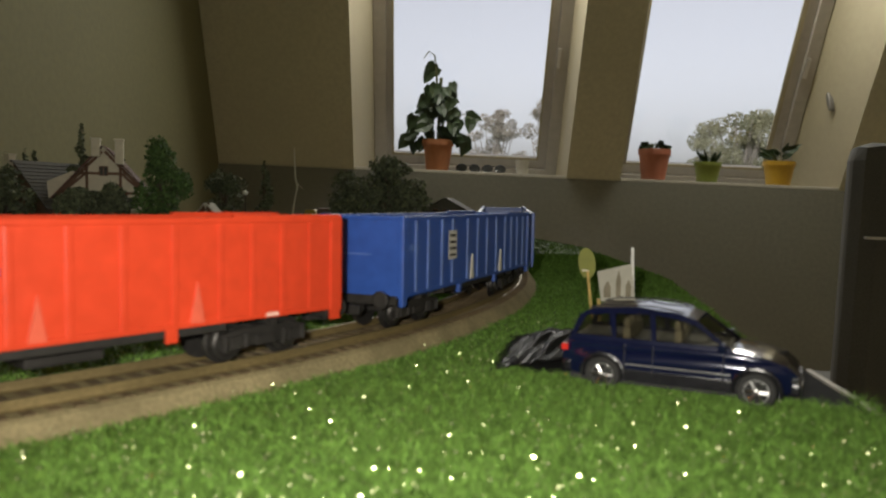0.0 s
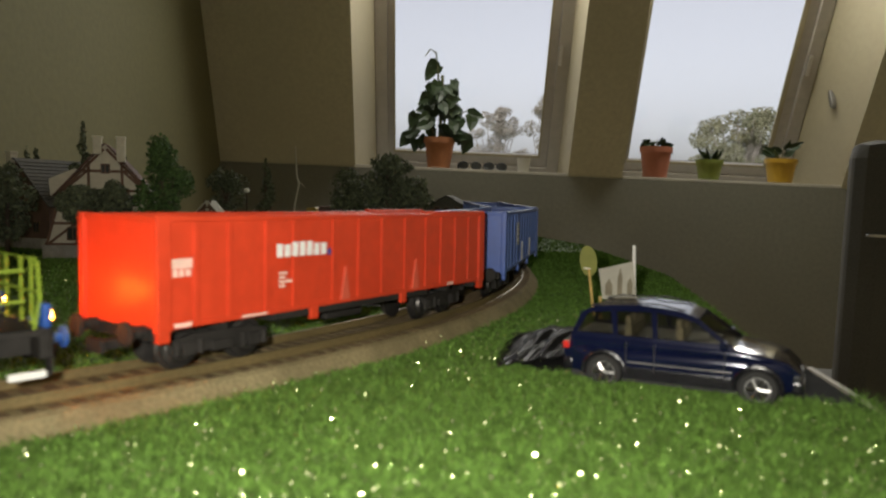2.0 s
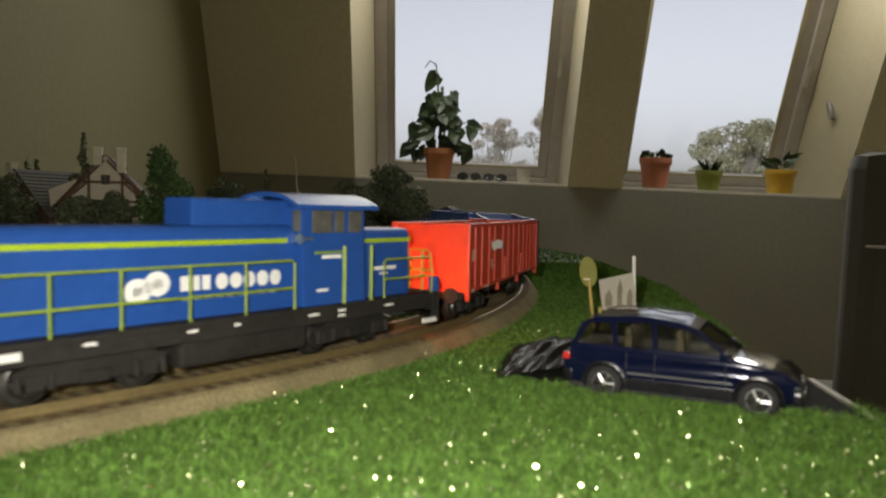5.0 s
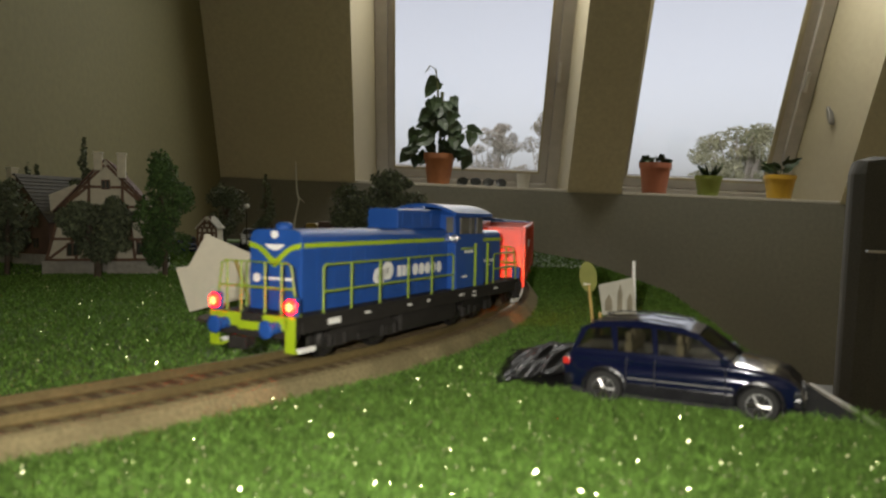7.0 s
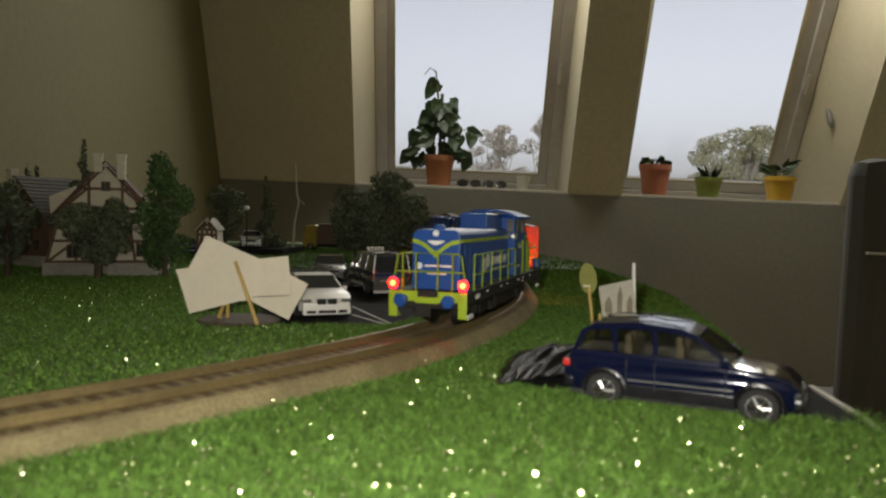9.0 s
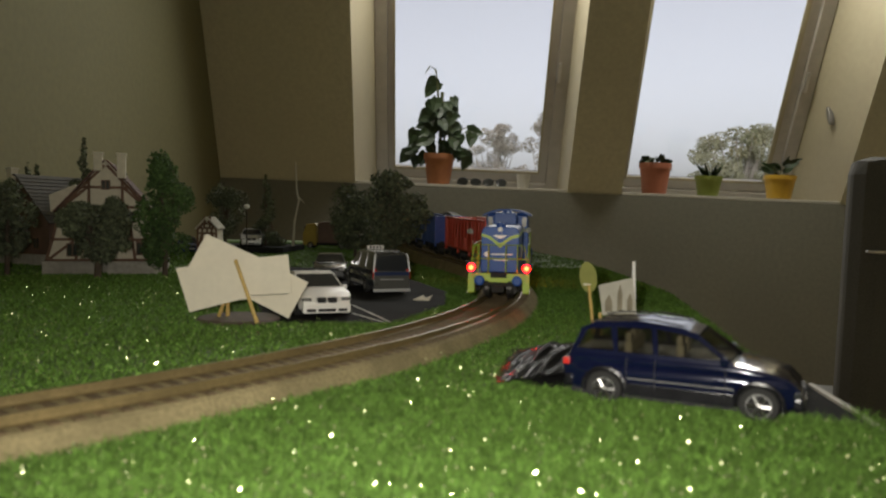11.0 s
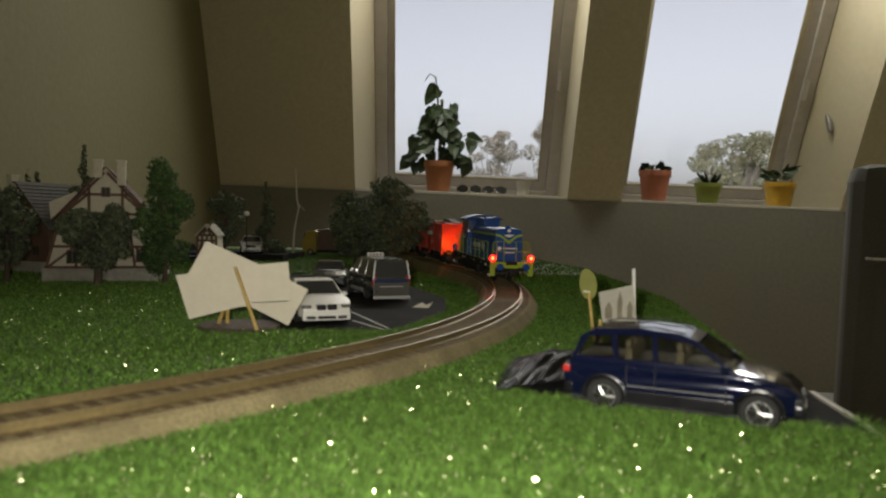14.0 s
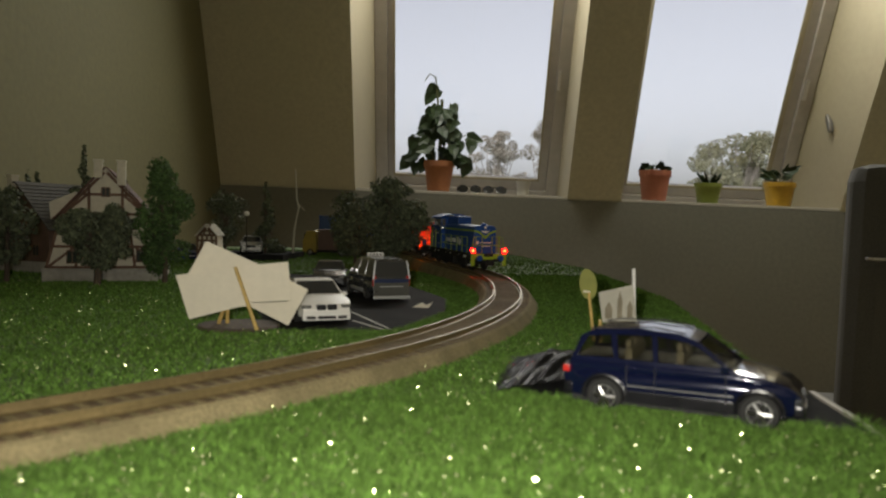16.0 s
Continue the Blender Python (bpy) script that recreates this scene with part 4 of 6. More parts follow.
# ---- roads, car park and turf ----
def inside(poly, x, y):
    """Which of the points lie in the polygon."""
    r = np.zeros(len(x), bool)
    for (x0, y0), (x1, y1) in zip(poly, poly[1:] + poly[:1]):
        hit = ((y0 > y) != (y1 > y)) & (x < (x1 - x0) * (y - y0) / (y1 - y0 + 1e-9) + x0)
        r ^= hit
    return r


def sheet(name, poly, z0, z1, material, label, kind="structure", parent=None):
    bm = B()
    lo = [bm.verts.new((x, y, z0)) for x, y in poly]
    hi = [bm.verts.new((x, y, z1)) for x, y in poly]
    bm.faces.new(lo[::-1])
    bm.faces.new(hi)
    for i in range(len(poly)):
        j = (i + 1) % len(poly)
        bm.faces.new((lo[i], lo[j], hi[j], hi[i]))
    bmesh.ops.recalc_face_normals(bm, faces=bm.faces[:])
    ob = part(name, bm, material, parent, label)
    if kind and parent is None:
        tagged(ob, label, "", "", kind)
    return ob


TURF_POLY = [(x - (3 if x > 0 else 0), y) for x, y in EDGE]
PARK = [(-84, 348), (-24, 350), (-10, 388), (2, 430), (4, 500), (-20, 580), (-70, 690), (-190, 720), (-180, 560), (-110, 430)]
ROADP = [(24, 228), (30, 246), (58, 262), (120, 262), (116.9, 232), (110.2, 178), (91, 192), (50, 210)]
sheet("grass_mat", TURF_POLY, -3.9, -0.2, TURF, "green fibrous model grass mat laid over the board")
sheet("road", ROADP, -0.5, 0.35, ASPHALT, "dark strip of model road on the grass mat")
sheet("road_edge", [(110.1, 178), (112.1, 178), (118.7, 232), (116.8, 232)], -0.5, 1.0, BOARDEDGE, "narrow pale edging strip beside the model road")
car_park = sheet("pavement", PARK, -0.5, 0.35, ASPHALT, "dark model car park beside the curved track")
for pts in ([(-51.6, 420), (-24.4, 353)], [(-47, 384), (-26.0, 350)]):
    (xa, ya), (xb, yb) = pts
    d = Vector((xb - xa, yb - ya)).normalized()
    nx, ny = -d.y * 0.7, d.x * 0.7
    sheet("painted_line", [(xa - nx, ya - ny), (xb - nx, yb - ny), (xb + nx, yb + ny), (xa + nx, ya + ny)], 0.36, 0.5, LINE, "thin pale painted line", parent=car_park)
bm = B()
vs = [bm.verts.new(p) for p in ((-18, 448, 0.5), (-8, 444, 0.6), (-6, 452, 3.2), (-10, 449, 1.6), (-12, 455, 2.6))]
bm.faces.new((vs[0], vs[1], vs[2], vs[3]))
bm.faces.new((vs[0], vs[3], vs[4]))
r = bmesh.ops.extrude_face_region(bm, geom=bm.faces[:])
bmesh.ops.translate(bm, vec=(0.1, 0.3, 0.25), verts=[g for g in r["geom"] if isinstance(g, bmesh.types.BMVert)])
bmesh.ops.recalc_face_normals(bm, faces=bm.faces[:])
tagged(part("paper_scrap", bm, PAPER), "torn white paper scrap lying on the car park", "paper")


def clear_of_track(x, y, gap):
    ok = np.ones(len(x), bool)
    pts = TRACK[::6]
    for k in range(0, len(x), 20000):
        d = np.hypot(x[k:k + 20000, None] - pts[None, :, 0], y[k:k + 20000, None] - pts[None, :, 1]).min(1)
        ok[k:k + 20000] = d > gap
    return ok


def turf_fibres(name, x0, x1, y0, y1, count, height, width, seed, label):
    """Upright, leaning fibres, one triangle each."""
    rng = np.random.default_rng(seed)
    x, y = rng.uniform(x0, x1, count), rng.uniform(y0, y1, count)
    ok = inside(TURF_POLY, x, y) & ~inside(PARK, x, y) & ~inside(ROADP, x, y) & clear_of_track(x, y, 20.3)
    x, y = x[ok], y[ok]
    n = len(x)
    clump = np.sin(x * 0.9 + 2 * np.sin(y * 0.35)) * np.sin(y * 0.8 + 1.7 * np.sin(x * 0.3))
    hgt = height * (0.75 + 0.3 * clump + rng.uniform(-0.25, 0.35, n))
    a = rng.uniform(0, 2 * math.pi, n)
    lean = rng.uniform(0.25, 1.6, n) * hgt
    w = width * rng.uniform(0.6, 1.4, n)
    b = rng.uniform(0, 2 * math.pi, n)
    P0 = np.stack([x + np.cos(b) * w, y + np.sin(b) * w, np.full(n, -0.4)], 1)
    P1 = np.stack([x - np.cos(b) * w, y - np.sin(b) * w, np.full(n, -0.4)], 1)
    P2 = np.stack([x + np.cos(a) * lean, y + np.sin(a) * lean, hgt], 1)
    V = np.stack([P0, P1, P2], 1).reshape(-1, 3) * MM
    me = bpy.data.meshes.new(name)
    me.vertices.add(3 * n)
    me.vertices.foreach_set("co", V.ravel())
    me.loops.add(3 * n)
    me.loops.foreach_set("vertex_index", np.arange(3 * n, dtype=np.int32))
    me.polygons.add(n)
    me.polygons.foreach_set("loop_start", np.arange(0, 3 * n, 3, dtype=np.int32))
    me.update()
    me.materials.append(BLADE if y0 < 400 else BLADEFAR)
    return tagged(new(name, me), label, "grass", "", "stuff")


turf_fibres("grass", -110, 116, 92, 215, 165000, 2.5, 0.18, 11, "bright green glossy artificial grass fibres close to the lens")
turf_fibres("grass", 12, 113, 160, 214, 26000, 3.5, 0.24, 16, "long green artificial grass tufts beside the model road")
turf_fibres("grass", -60, 150, 215, 420, 90000, 2.0, 0.24, 12, "green artificial grass fibres round the parked car")
turf_fibres("grass", -330, -20, 200, 620, 120000, 1.6, 0.40, 13, "green artificial grass lawn inside the track curve")
turf_fibres("grass", -30, 175, 420, 760, 60000, 1.8, 0.5, 15, "dim green artificial grass along the far curve")
turf_fibres("grass", -640, 175, 420, 1300, 90000, 2.0, 0.8, 14, "dim green artificial grass far back on the layout")
# loose bright flecks turned to the torch, added as glints on the fibres
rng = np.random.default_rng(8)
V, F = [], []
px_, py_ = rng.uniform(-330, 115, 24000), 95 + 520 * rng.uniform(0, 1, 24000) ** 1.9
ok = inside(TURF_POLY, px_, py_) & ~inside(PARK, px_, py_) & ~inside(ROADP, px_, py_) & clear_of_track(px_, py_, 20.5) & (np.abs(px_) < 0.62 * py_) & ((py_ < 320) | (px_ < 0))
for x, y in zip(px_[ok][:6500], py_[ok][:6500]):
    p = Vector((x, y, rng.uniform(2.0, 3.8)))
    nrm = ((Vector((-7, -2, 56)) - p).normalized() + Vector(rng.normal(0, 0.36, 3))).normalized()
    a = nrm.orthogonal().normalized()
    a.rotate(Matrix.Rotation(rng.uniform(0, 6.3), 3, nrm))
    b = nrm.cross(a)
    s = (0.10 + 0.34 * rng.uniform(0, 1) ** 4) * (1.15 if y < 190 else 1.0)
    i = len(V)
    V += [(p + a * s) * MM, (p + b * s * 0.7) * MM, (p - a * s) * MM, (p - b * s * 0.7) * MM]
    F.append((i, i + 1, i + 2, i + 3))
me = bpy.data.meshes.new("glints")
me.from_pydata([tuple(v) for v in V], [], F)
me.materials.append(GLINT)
tagged(new("grass_glitter", me), "tiny bright flecks added for glints among the artificial grass fibres", "grass", "", "stuff")


# ---- model cars ----
def arc_pts(y, z, r, a0, a1, n):
    return [(y + r * math.cos(a0 + (a1 - a0) * k / n), z + r * math.sin(a0 + (a1 - a0) * k / n)) for k in range(n + 1)]


def wheel(parent, x, y, r, sd, w):
    bm = B()
    m_ = ALONG_X if sd > 0 else ALONG_X @ Matrix.Rotation(math.pi, 4, "X")
    lathe(bm, [(r * 0.62, -w / 2), (r * 0.92, -w / 2), (r, -w * 0.3), (r, w * 0.3), (r * 0.92, w / 2), (r * 0.66, w / 2), (r * 0.62, w * 0.3)], 26, m_)
    wh = part("wheel", bm, TYRE, parent, "black rubber tyre")
    wh.matrix_basis = pose(x * MM, y * MM, r * MM)
    bm = B()
    lathe(bm, [(r * 0.64, -w * 0.3), (r * 0.66, w * 0.44), (r * 0.58, w * 0.44), (r * 0.54, w * 0.12), (0.1, w * 0.08)], 24, m_)
    for k in range(6):
        a = k * math.pi / 3
        q0 = Vector((sd * w * 0.42, 0.12 * r * math.cos(a), 0.12 * r * math.sin(a)))
        q1 = Vector((sd * w * 0.40, 0.58 * r * math.cos(a), 0.58 * r * math.sin(a)))
        tube(bm, [q0, q1], 0.1 * r, 5)
    lathe(bm, [(r * 0.18, 0), (r * 0.18, w * 0.5), (0.05, w * 0.54)], 12, m_)
    part("rim", bm, RIM, wh, "metallic spoked rim")
    return wh


CARS = {
    # outlines as shares of the length and the height
    "suv": dict(front=0.295, rear=-0.288, wr=0.205, belt=0.60, tail=[(-0.462, 0.26), (-0.470, 0.42), (-0.438, 0.60)], nose=[(0.205, 0.61), (0.33, 0.56), (0.395, 0.505), (0.438, 0.40), (0.446, 0.24)],
                glass=[(-0.432, 0.59), (-0.395, 0.875), (-0.345, 0.955), (-0.16, 1.0), (0.0, 0.965), (0.07, 0.90), (0.215, 0.60)],
                windows=[[(-0.405, 0.65), (-0.368, 0.87), (-0.275, 0.905), (-0.255, 0.65)], [(-0.236, 0.645), (-0.25, 0.91), (-0.112, 0.925), (-0.098, 0.645)], [(-0.078, 0.645), (-0.09, 0.925), (0.02, 0.885), (0.07, 0.84), (0.165, 0.65)]]),
    "sedan": dict(front=0.315, rear=-0.29, wr=0.215, belt=0.62, tail=[(-0.5, 0.3), (-0.498, 0.52), (-0.47, 0.66), (-0.36, 0.68)], nose=[(0.18, 0.65), (0.36, 0.57), (0.45, 0.485), (0.49, 0.38), (0.497, 0.22)],
                  glass=[(-0.37, 0.67), (-0.22, 0.95), (-0.08, 1.0), (0.04, 0.965), (0.20, 0.62)],
                  windows=[[(-0.27, 0.68), (-0.20, 0.9), (-0.09, 0.94), (-0.08, 0.66)], [(-0.06, 0.66), (-0.07, 0.94), (0.03, 0.92), (0.15, 0.655)]]),
    "van": dict(front=0.33, rear=-0.27, wr=0.165, belt=0.54, tail=[(-0.5, 0.2), (-0.5, 0.4), (-0.492, 0.56)], nose=[(0.32, 0.56), (0.43, 0.47), (0.485, 0.38), (0.5, 0.26), (0.497, 0.16)],
                glass=[(-0.492, 0.55), (-0.470, 0.93), (-0.44, 0.985), (-0.2, 1.0), (0.10, 0.985), (0.16, 0.94), (0.34, 0.55)],
                windows=[[(-0.45, 0.6), (-0.44, 0.90), (-0.25, 0.92), (-0.25, 0.6)], [(-0.22, 0.6), (-0.22, 0.92), (0.0, 0.92), (0.0, 0.6)], [(0.03, 0.6), (0.03, 0.92), (0.12, 0.9), (0.27, 0.6)]]),
}


def open_cabin(ob, c, L, W, H, gx, paint):
    """A hollow cabin: roof skin, side frames with real window openings, seats and a wheel inside."""
    top = [p for p in c["glass"] if p[1] > 0.86]
    bm = B()
    prism(bm, [(y * L, z * H) for y, z in top] + [(y * L, z * H - 1.0) for y, z in top[::-1]], lambda y, z: gx(z), 0.3)
    roof = part("roof", bm, paint, ob)
    for sd in (-1, 1):
        bm = B()
        edges = []
        for poly in [c["glass"]] + c["windows"]:
            vs = [bm.verts.new((sd * gx(z * H), y * L, z * H)) for y, z in poly]
            edges += [bm.edges.new((vs[i], vs[(i + 1) % len(vs)])) for i in range(len(vs))]
        bmesh.ops.triangle_fill(bm, use_beauty=True, edges=edges)
        r = bmesh.ops.extrude_face_region(bm, geom=bm.faces[:])
        bmesh.ops.translate(bm, vec=(-sd * 0.7, 0, 0), verts=[g for g in r["geom"] if isinstance(g, bmesh.types.BMVert)])
        bmesh.ops.recalc_face_normals(bm, faces=bm.faces[:])
        part("side_frame", bm, paint, ob)
    bm = B()
    box(bm, -W * 0.42, W * 0.42, -0.42 * L, 0.19 * L, 0.595 * H, 0.615 * H)
    part("cabin_floor", bm, TRIMBLACK, ob, "dark cabin trim")
    for y, n in ((0.0, 2), (-0.20, 3)):
        for k in range(n):
            x = (k - (n - 1) / 2) * W * (0.40 if n == 2 else 0.25)
            bm = B()
            box(bm, x - W * 0.13, x + W * 0.13, y * L - 1.2, y * L + 0.8, 0.60 * H, 0.76 * H, 0.6)
            box(bm, x - W * 0.07, x + W * 0.07, y * L - 1.4, y * L + 0.2, 0.75 * H, 0.85 * H, 0.5)
            part("seat", bm, SEATTAN, ob, "grey beige seat")
    bm = B()
    lathe(bm, [(1.9, -0.2), (2.3, -0.2), (2.3, 0.2), (1.9, 0.2), (1.9, -0.2)], 18, Matrix.Translation((-W * 0.2, 0.10 * L, 0.66 * H)) @ Matrix.Rotation(radians(65), 4, "X"))
    part("steering_wheel", bm, TRIMBLACK, ob, "black steering wheel")
    return roof


def car(name, label, m, L, W, H, paint, style, sideglass=DARKGLASS, lower=None, rails=False, grille="kidney", roofsign=False, group="model cars"):
    c = CARS[style]
    ob = thing(name, label, "car", m, group)
    wr = c["wr"] * H
    tb, fb = c["tail"][0][0], c["nose"][-1][0]
    hz = 0.31 if style == "suv" else 0.40
    yf, yr = c["front"] * L, c["rear"] * L
    ra = wr * 1.16
    prof = [(y * L, z * H) for y, z in c["tail"]] + [(y * L, z * H) for y, z in c["nose"]]
    bot = 0.17 * H
    th = math.asin(min(1, max(-1, (bot - wr) / ra)))
    for yc in (yf, yr):
        prof += [(y, z) for y, z in arc_pts(yc, wr, ra, th, math.pi - th, 10)]
    prof.append(((tb + 0.015) * L, bot))

    def hw(y, z):
        u = abs(y) / (L / 2)
        k = 1 - 0.10 * max(0, u - 0.72) / 0.28 - 0.10 * max(0, (u - 0.9) / 0.1)
        v = z / H
        return W / 2 * k * (0.965 if v < 0.25 else 1.0 if v < 0.5 else 0.975)
    bm = B()
    prism(bm, prof, hw, 0.028 * W)
    # cut the flanks into bands and bulge them: a shoulder line, a tucked sill and ends that draw in
    for z in (0.24, 0.31, 0.38, 0.44, 0.49, 0.53, 0.57):
        bmesh.ops.bisect_plane(bm, geom=bm.verts[:] + bm.edges[:] + bm.faces[:], plane_co=(0, 0, z * H), plane_no=(0, 0, 1))
    for y in (-0.42, -0.36, -0.2, -0.05, 0.1, 0.25, 0.36, 0.42, 0.455):
        bmesh.ops.bisect_plane(bm, geom=bm.verts[:] + bm.edges[:] + bm.faces[:], plane_co=(0, y * L, 0), plane_no=(0, 1, 0))
    for v in bm.verts:
        if abs(v.co.x) > 0.33 * W:
            u = (v.co.y / L - (tb + fb) / 2) / ((fb - tb) / 2)
            f = v.co.z / H
            flank = float(np.interp(f, (0.15, 0.22, 0.31, 0.38, 0.44, 0.49, 0.53, 0.57, 0.65), (0.94, 0.965, 0.985, 0.99, 0.995, 1.012, 1.0, 0.975, 0.93)))
            edge = abs(v.co.x) / (hw(v.co.y, v.co.z) + 1e-6)
            v.co.x = math.copysign(W / 2 * flank * (1 - 0.16 * max(0, abs(u) - 0.6) ** 1.6 / 0.23) * min(1, edge), v.co.x)
    body = part("body", bm, paint, ob, "", smooth=True)
    body.data.set_sharp_from_angle(angle=radians(38))
    bm = B()
    box(bm, -W * 0.40, W * 0.40, (tb + 0.03) * L, (fb - 0.12) * L, 0.10 * H, 0.42 * H)
    part("chassis", bm, TRIMBLACK, ob, "black underbody")

    def gx(z):
        v = min(1, max(0, (z / H - c["belt"]) / (1 - c["belt"])))
        return W / 2 * (0.955 - 0.20 * v - 0.05 * v * v)
    if style == "suv":
        roof = open_cabin(ob, c, L, W, H, gx, paint)
    else:
        bm = B()
        prism(bm, [(y * L, z * H) for y, z in c["glass"]], lambda y, z: gx(z), 0.022 * W)
        roof = part("cabin", bm, paint, ob)
    for sd in (-1, 1):
        for poly in c["windows"]:
            bm = B()
            vs = [[bm.verts.new((sd * (gx(z * H) + o), y * L, z * H)) for y, z in poly] for o in (-0.25, 0.16)]
            fs = [bm.faces.new(vs[0]), bm.faces.new(vs[1][::-1])]
            n = len(poly)
            for i in range(n):
                fs.append(bm.faces.new((vs[0][i], vs[0][(i + 1) % n], vs[1][(i + 1) % n], vs[1][i])))
            bmesh.ops.recalc_face_normals(bm, faces=fs)
            part("side_window", bm, sideglass, roof, "")
        # door gaps, mirrors, handles, sill trim
        for a in ((0.175, -0.088, -0.20) if style == "suv" else (0.16, -0.07)):
            bm = B()
            box(bm, *sorted((sd * W * 0.46, sd * W * 0.5075)), a * L - 0.13, a * L + 0.13, 0.25 * H, c["belt"] * H - 0.4, 0.05)
            part("door_gap", bm, TRIMBLACK, ob, "dark door gap")
        bm = B()
        box(bm, *sorted((sd * W * 0.47, sd * (W * 0.47 + 0.075 * W))), 0.155 * L, 0.185 * L, 0.60 * H, 0.69 * H, 0.4)
        part("mirror", bm, CHROME if style == "van" else paint, ob, "door mirror")
        for a in (0.02, -0.20):
            bm = B()
            box(bm, *sorted((sd * (W * 0.49), sd * (W * 0.505))), a * L - 0.07 * H, a * L + 0.07 * H, 0.535 * H, 0.56 * H, 0.08)
            part("door_handle", bm, paint, ob)
        bm = B()
        box(bm, *sorted((sd * W * 0.47, sd * W * 0.503)), yr + ra * 1.05, yf - ra * 1.05, 0.165 * H, (0.30 if style == "suv" else 0.235) * H, 0.2)
        part("sill_trim", bm, TRIMBLACK if lower is None else lower, ob, "dark sill trim")
        bm = B()
        box(bm, *sorted((sd * W * 0.49, sd * W * 0.507)), yr + ra * 1.1, yf - ra * 1.1, 0.345 * H, 0.365 * H, 0.1)
        # the estate's moulding is paler, painting in a bright streak along its doors
        part("side_moulding", bm, HEADLAMP if style == "suv" else TRIMBLACK, ob, "thin side moulding")
        for y in (yf, yr):
            wheel(ob, sd * W * 0.445, y, wr, sd, W * 0.125)
        bm = B()
        box(bm, *sorted((sd * W * 0.27, sd * W * 0.43)), (fb - 0.038) * L, (fb - 0.008) * L, hz * H, (hz + 0.075) * H, 0.35)
        part("headlight", bm, DARKGLASS if style == "suv" else HEADLAMP, ob, "clear headlight")
        if style == "suv":
            for yc in (yf, yr):
                bm = B()
                tube(bm, [(sd * W * 0.488, y, z) for y, z in arc_pts(yc, wr, ra * 1.02, th, math.pi - th, 12)], 0.026 * H, 6)
                part("wheel_arch", bm, CLADDING, ob, "black wheel arch trim")
        bm = B()
        z0, z1 = (0.36, 0.60) if style == "van" else (0.44, 0.52)
        box(bm, *sorted((sd * W * 0.385, sd * W * 0.475)), tb * L - 0.003 * L, tb * L + 0.025 * L, z0 * H, z1 * H, 0.3)
        part("tail_light", bm, TAILRED, ob, "red tail light")
        if rails:
            bm = B()
            tube(bm, [(sd * W * 0.35, -0.36 * L, 0.955 * H), (sd * W * 0.355, -0.30 * L, 1.0 * H), (sd * W * 0.355, -0.1 * L, 1.02 * H), (sd * W * 0.345, 0.02 * L, 0.97 * H)], 0.25, 6)
            part("roof_rail", bm, TRIMBLACK, ob, "dark roof rail")
    # windscreen and rear window
    g = c["glass"]
    for (ya, za), (yb, zb), nm in ((g[-1], g[-2], "windscreen"), (g[0], g[1], "rear_window")):
        bm = B()
        d = Vector((0, (yb - ya) * L, (zb - za) * H))
        nrm = Vector((0, d.z, -d.y)).normalized() * (1 if nm == "windscreen" else -1)
        vs = []
        for o in (-0.2, 0.22):
            for t, kx in ((0.04, 0.97), (0.96, 0.97)) if style == "suv" else ((0.10, 0.90), (0.93, 0.92)):
                z = za * H + d.z * t
                for sd in (-1, 1):
                    vs.append(bm.verts.new(Vector((sd * gx(z) * kx, ya * L + d.y * t, z)) + nrm * o))
        for qd in ((0, 1, 3, 2), (4, 6, 7, 5), (0, 4, 5, 1), (2, 3, 7, 6), (0, 2, 6, 4), (1, 5, 7, 3)):
            bm.faces.new([vs[i] for i in qd])
        bmesh.ops.recalc_face_normals(bm, faces=bm.faces[:])
        part(nm, bm, sideglass if style == "suv" else DARKGLASS, roof, "")
    for e, nm in ((1, "front_bumper"), (-1, "rear_bumper")):
        bm = B()
        end = (fb if e > 0 else tb) * L
        y0, y1 = sorted((end - e * 0.045 * L, end + e * 0.005 * L))
        box(bm, -W * 0.43, W * 0.43, y0, y1, (0.10 if style == "sedan" else 0.17) * H, 0.33 * H, 0.04 * W)
        part(nm, bm, lower or paint, ob)
        bm = B()
        y0, y1 = sorted((end + e * 0.003 * L, end + e * 0.008 * L))
        box(bm, -W * 0.13, W * 0.13, y0, y1, (0.25 if e > 0 else 0.40) * H, (0.30 if e > 0 else 0.46) * H, 0.05)
        part("number_plate", bm, WHITE, ob, "plain pale plate")
    bm = B()
    if grille == "kidney":
        for sd in (-1, 1):
            box(bm, *sorted((sd * 0.015 * W, sd * 0.175 * W)), (fb - 0.03) * L, (fb + 0.006) * L, (hz - 0.045) * H, (hz + 0.085) * H, 0.4)
    else:
        box(bm, -0.25 * W, 0.25 * W, (fb - 0.02) * L, (fb + 0.003) * L, 0.36 * H, 0.43 * H, 0.2)
    part("grille", bm, TRIMBLACK, ob, "black grille")
    bm = B()
    for x0, x1 in ((-0.36, -0.20), (-0.16, 0.16), (0.20, 0.36)):
        box(bm, x0 * W, x1 * W, fb * L, (fb + 0.007) * L, *((0.145 * H, 0.215 * H) if style == "sedan" else (0.19 * H, 0.25 * H)), 0.2)
    part("air_intake", bm, TRIMBLACK, ob, "black lower intake")
    if roofsign:
        bm = B()
        box(bm, -0.22 * W, 0.22 * W, 0.02 * L, 0.05 * L, 1.0 * H, 1.09 * H, 0.3)
        sg = part("roof_sign", bm, WHITE, ob, "white roof sign")
        bm = B()
        for k in range(4):
            box(bm, (-0.17 + 0.09 * k) * W, (-0.11 + 0.09 * k) * W, 0.018 * L, 0.0202 * L, 1.025 * H, 1.07 * H)
        part("sign_bars", bm, TRIMBLACK, sg, "dark bars")
    return ob


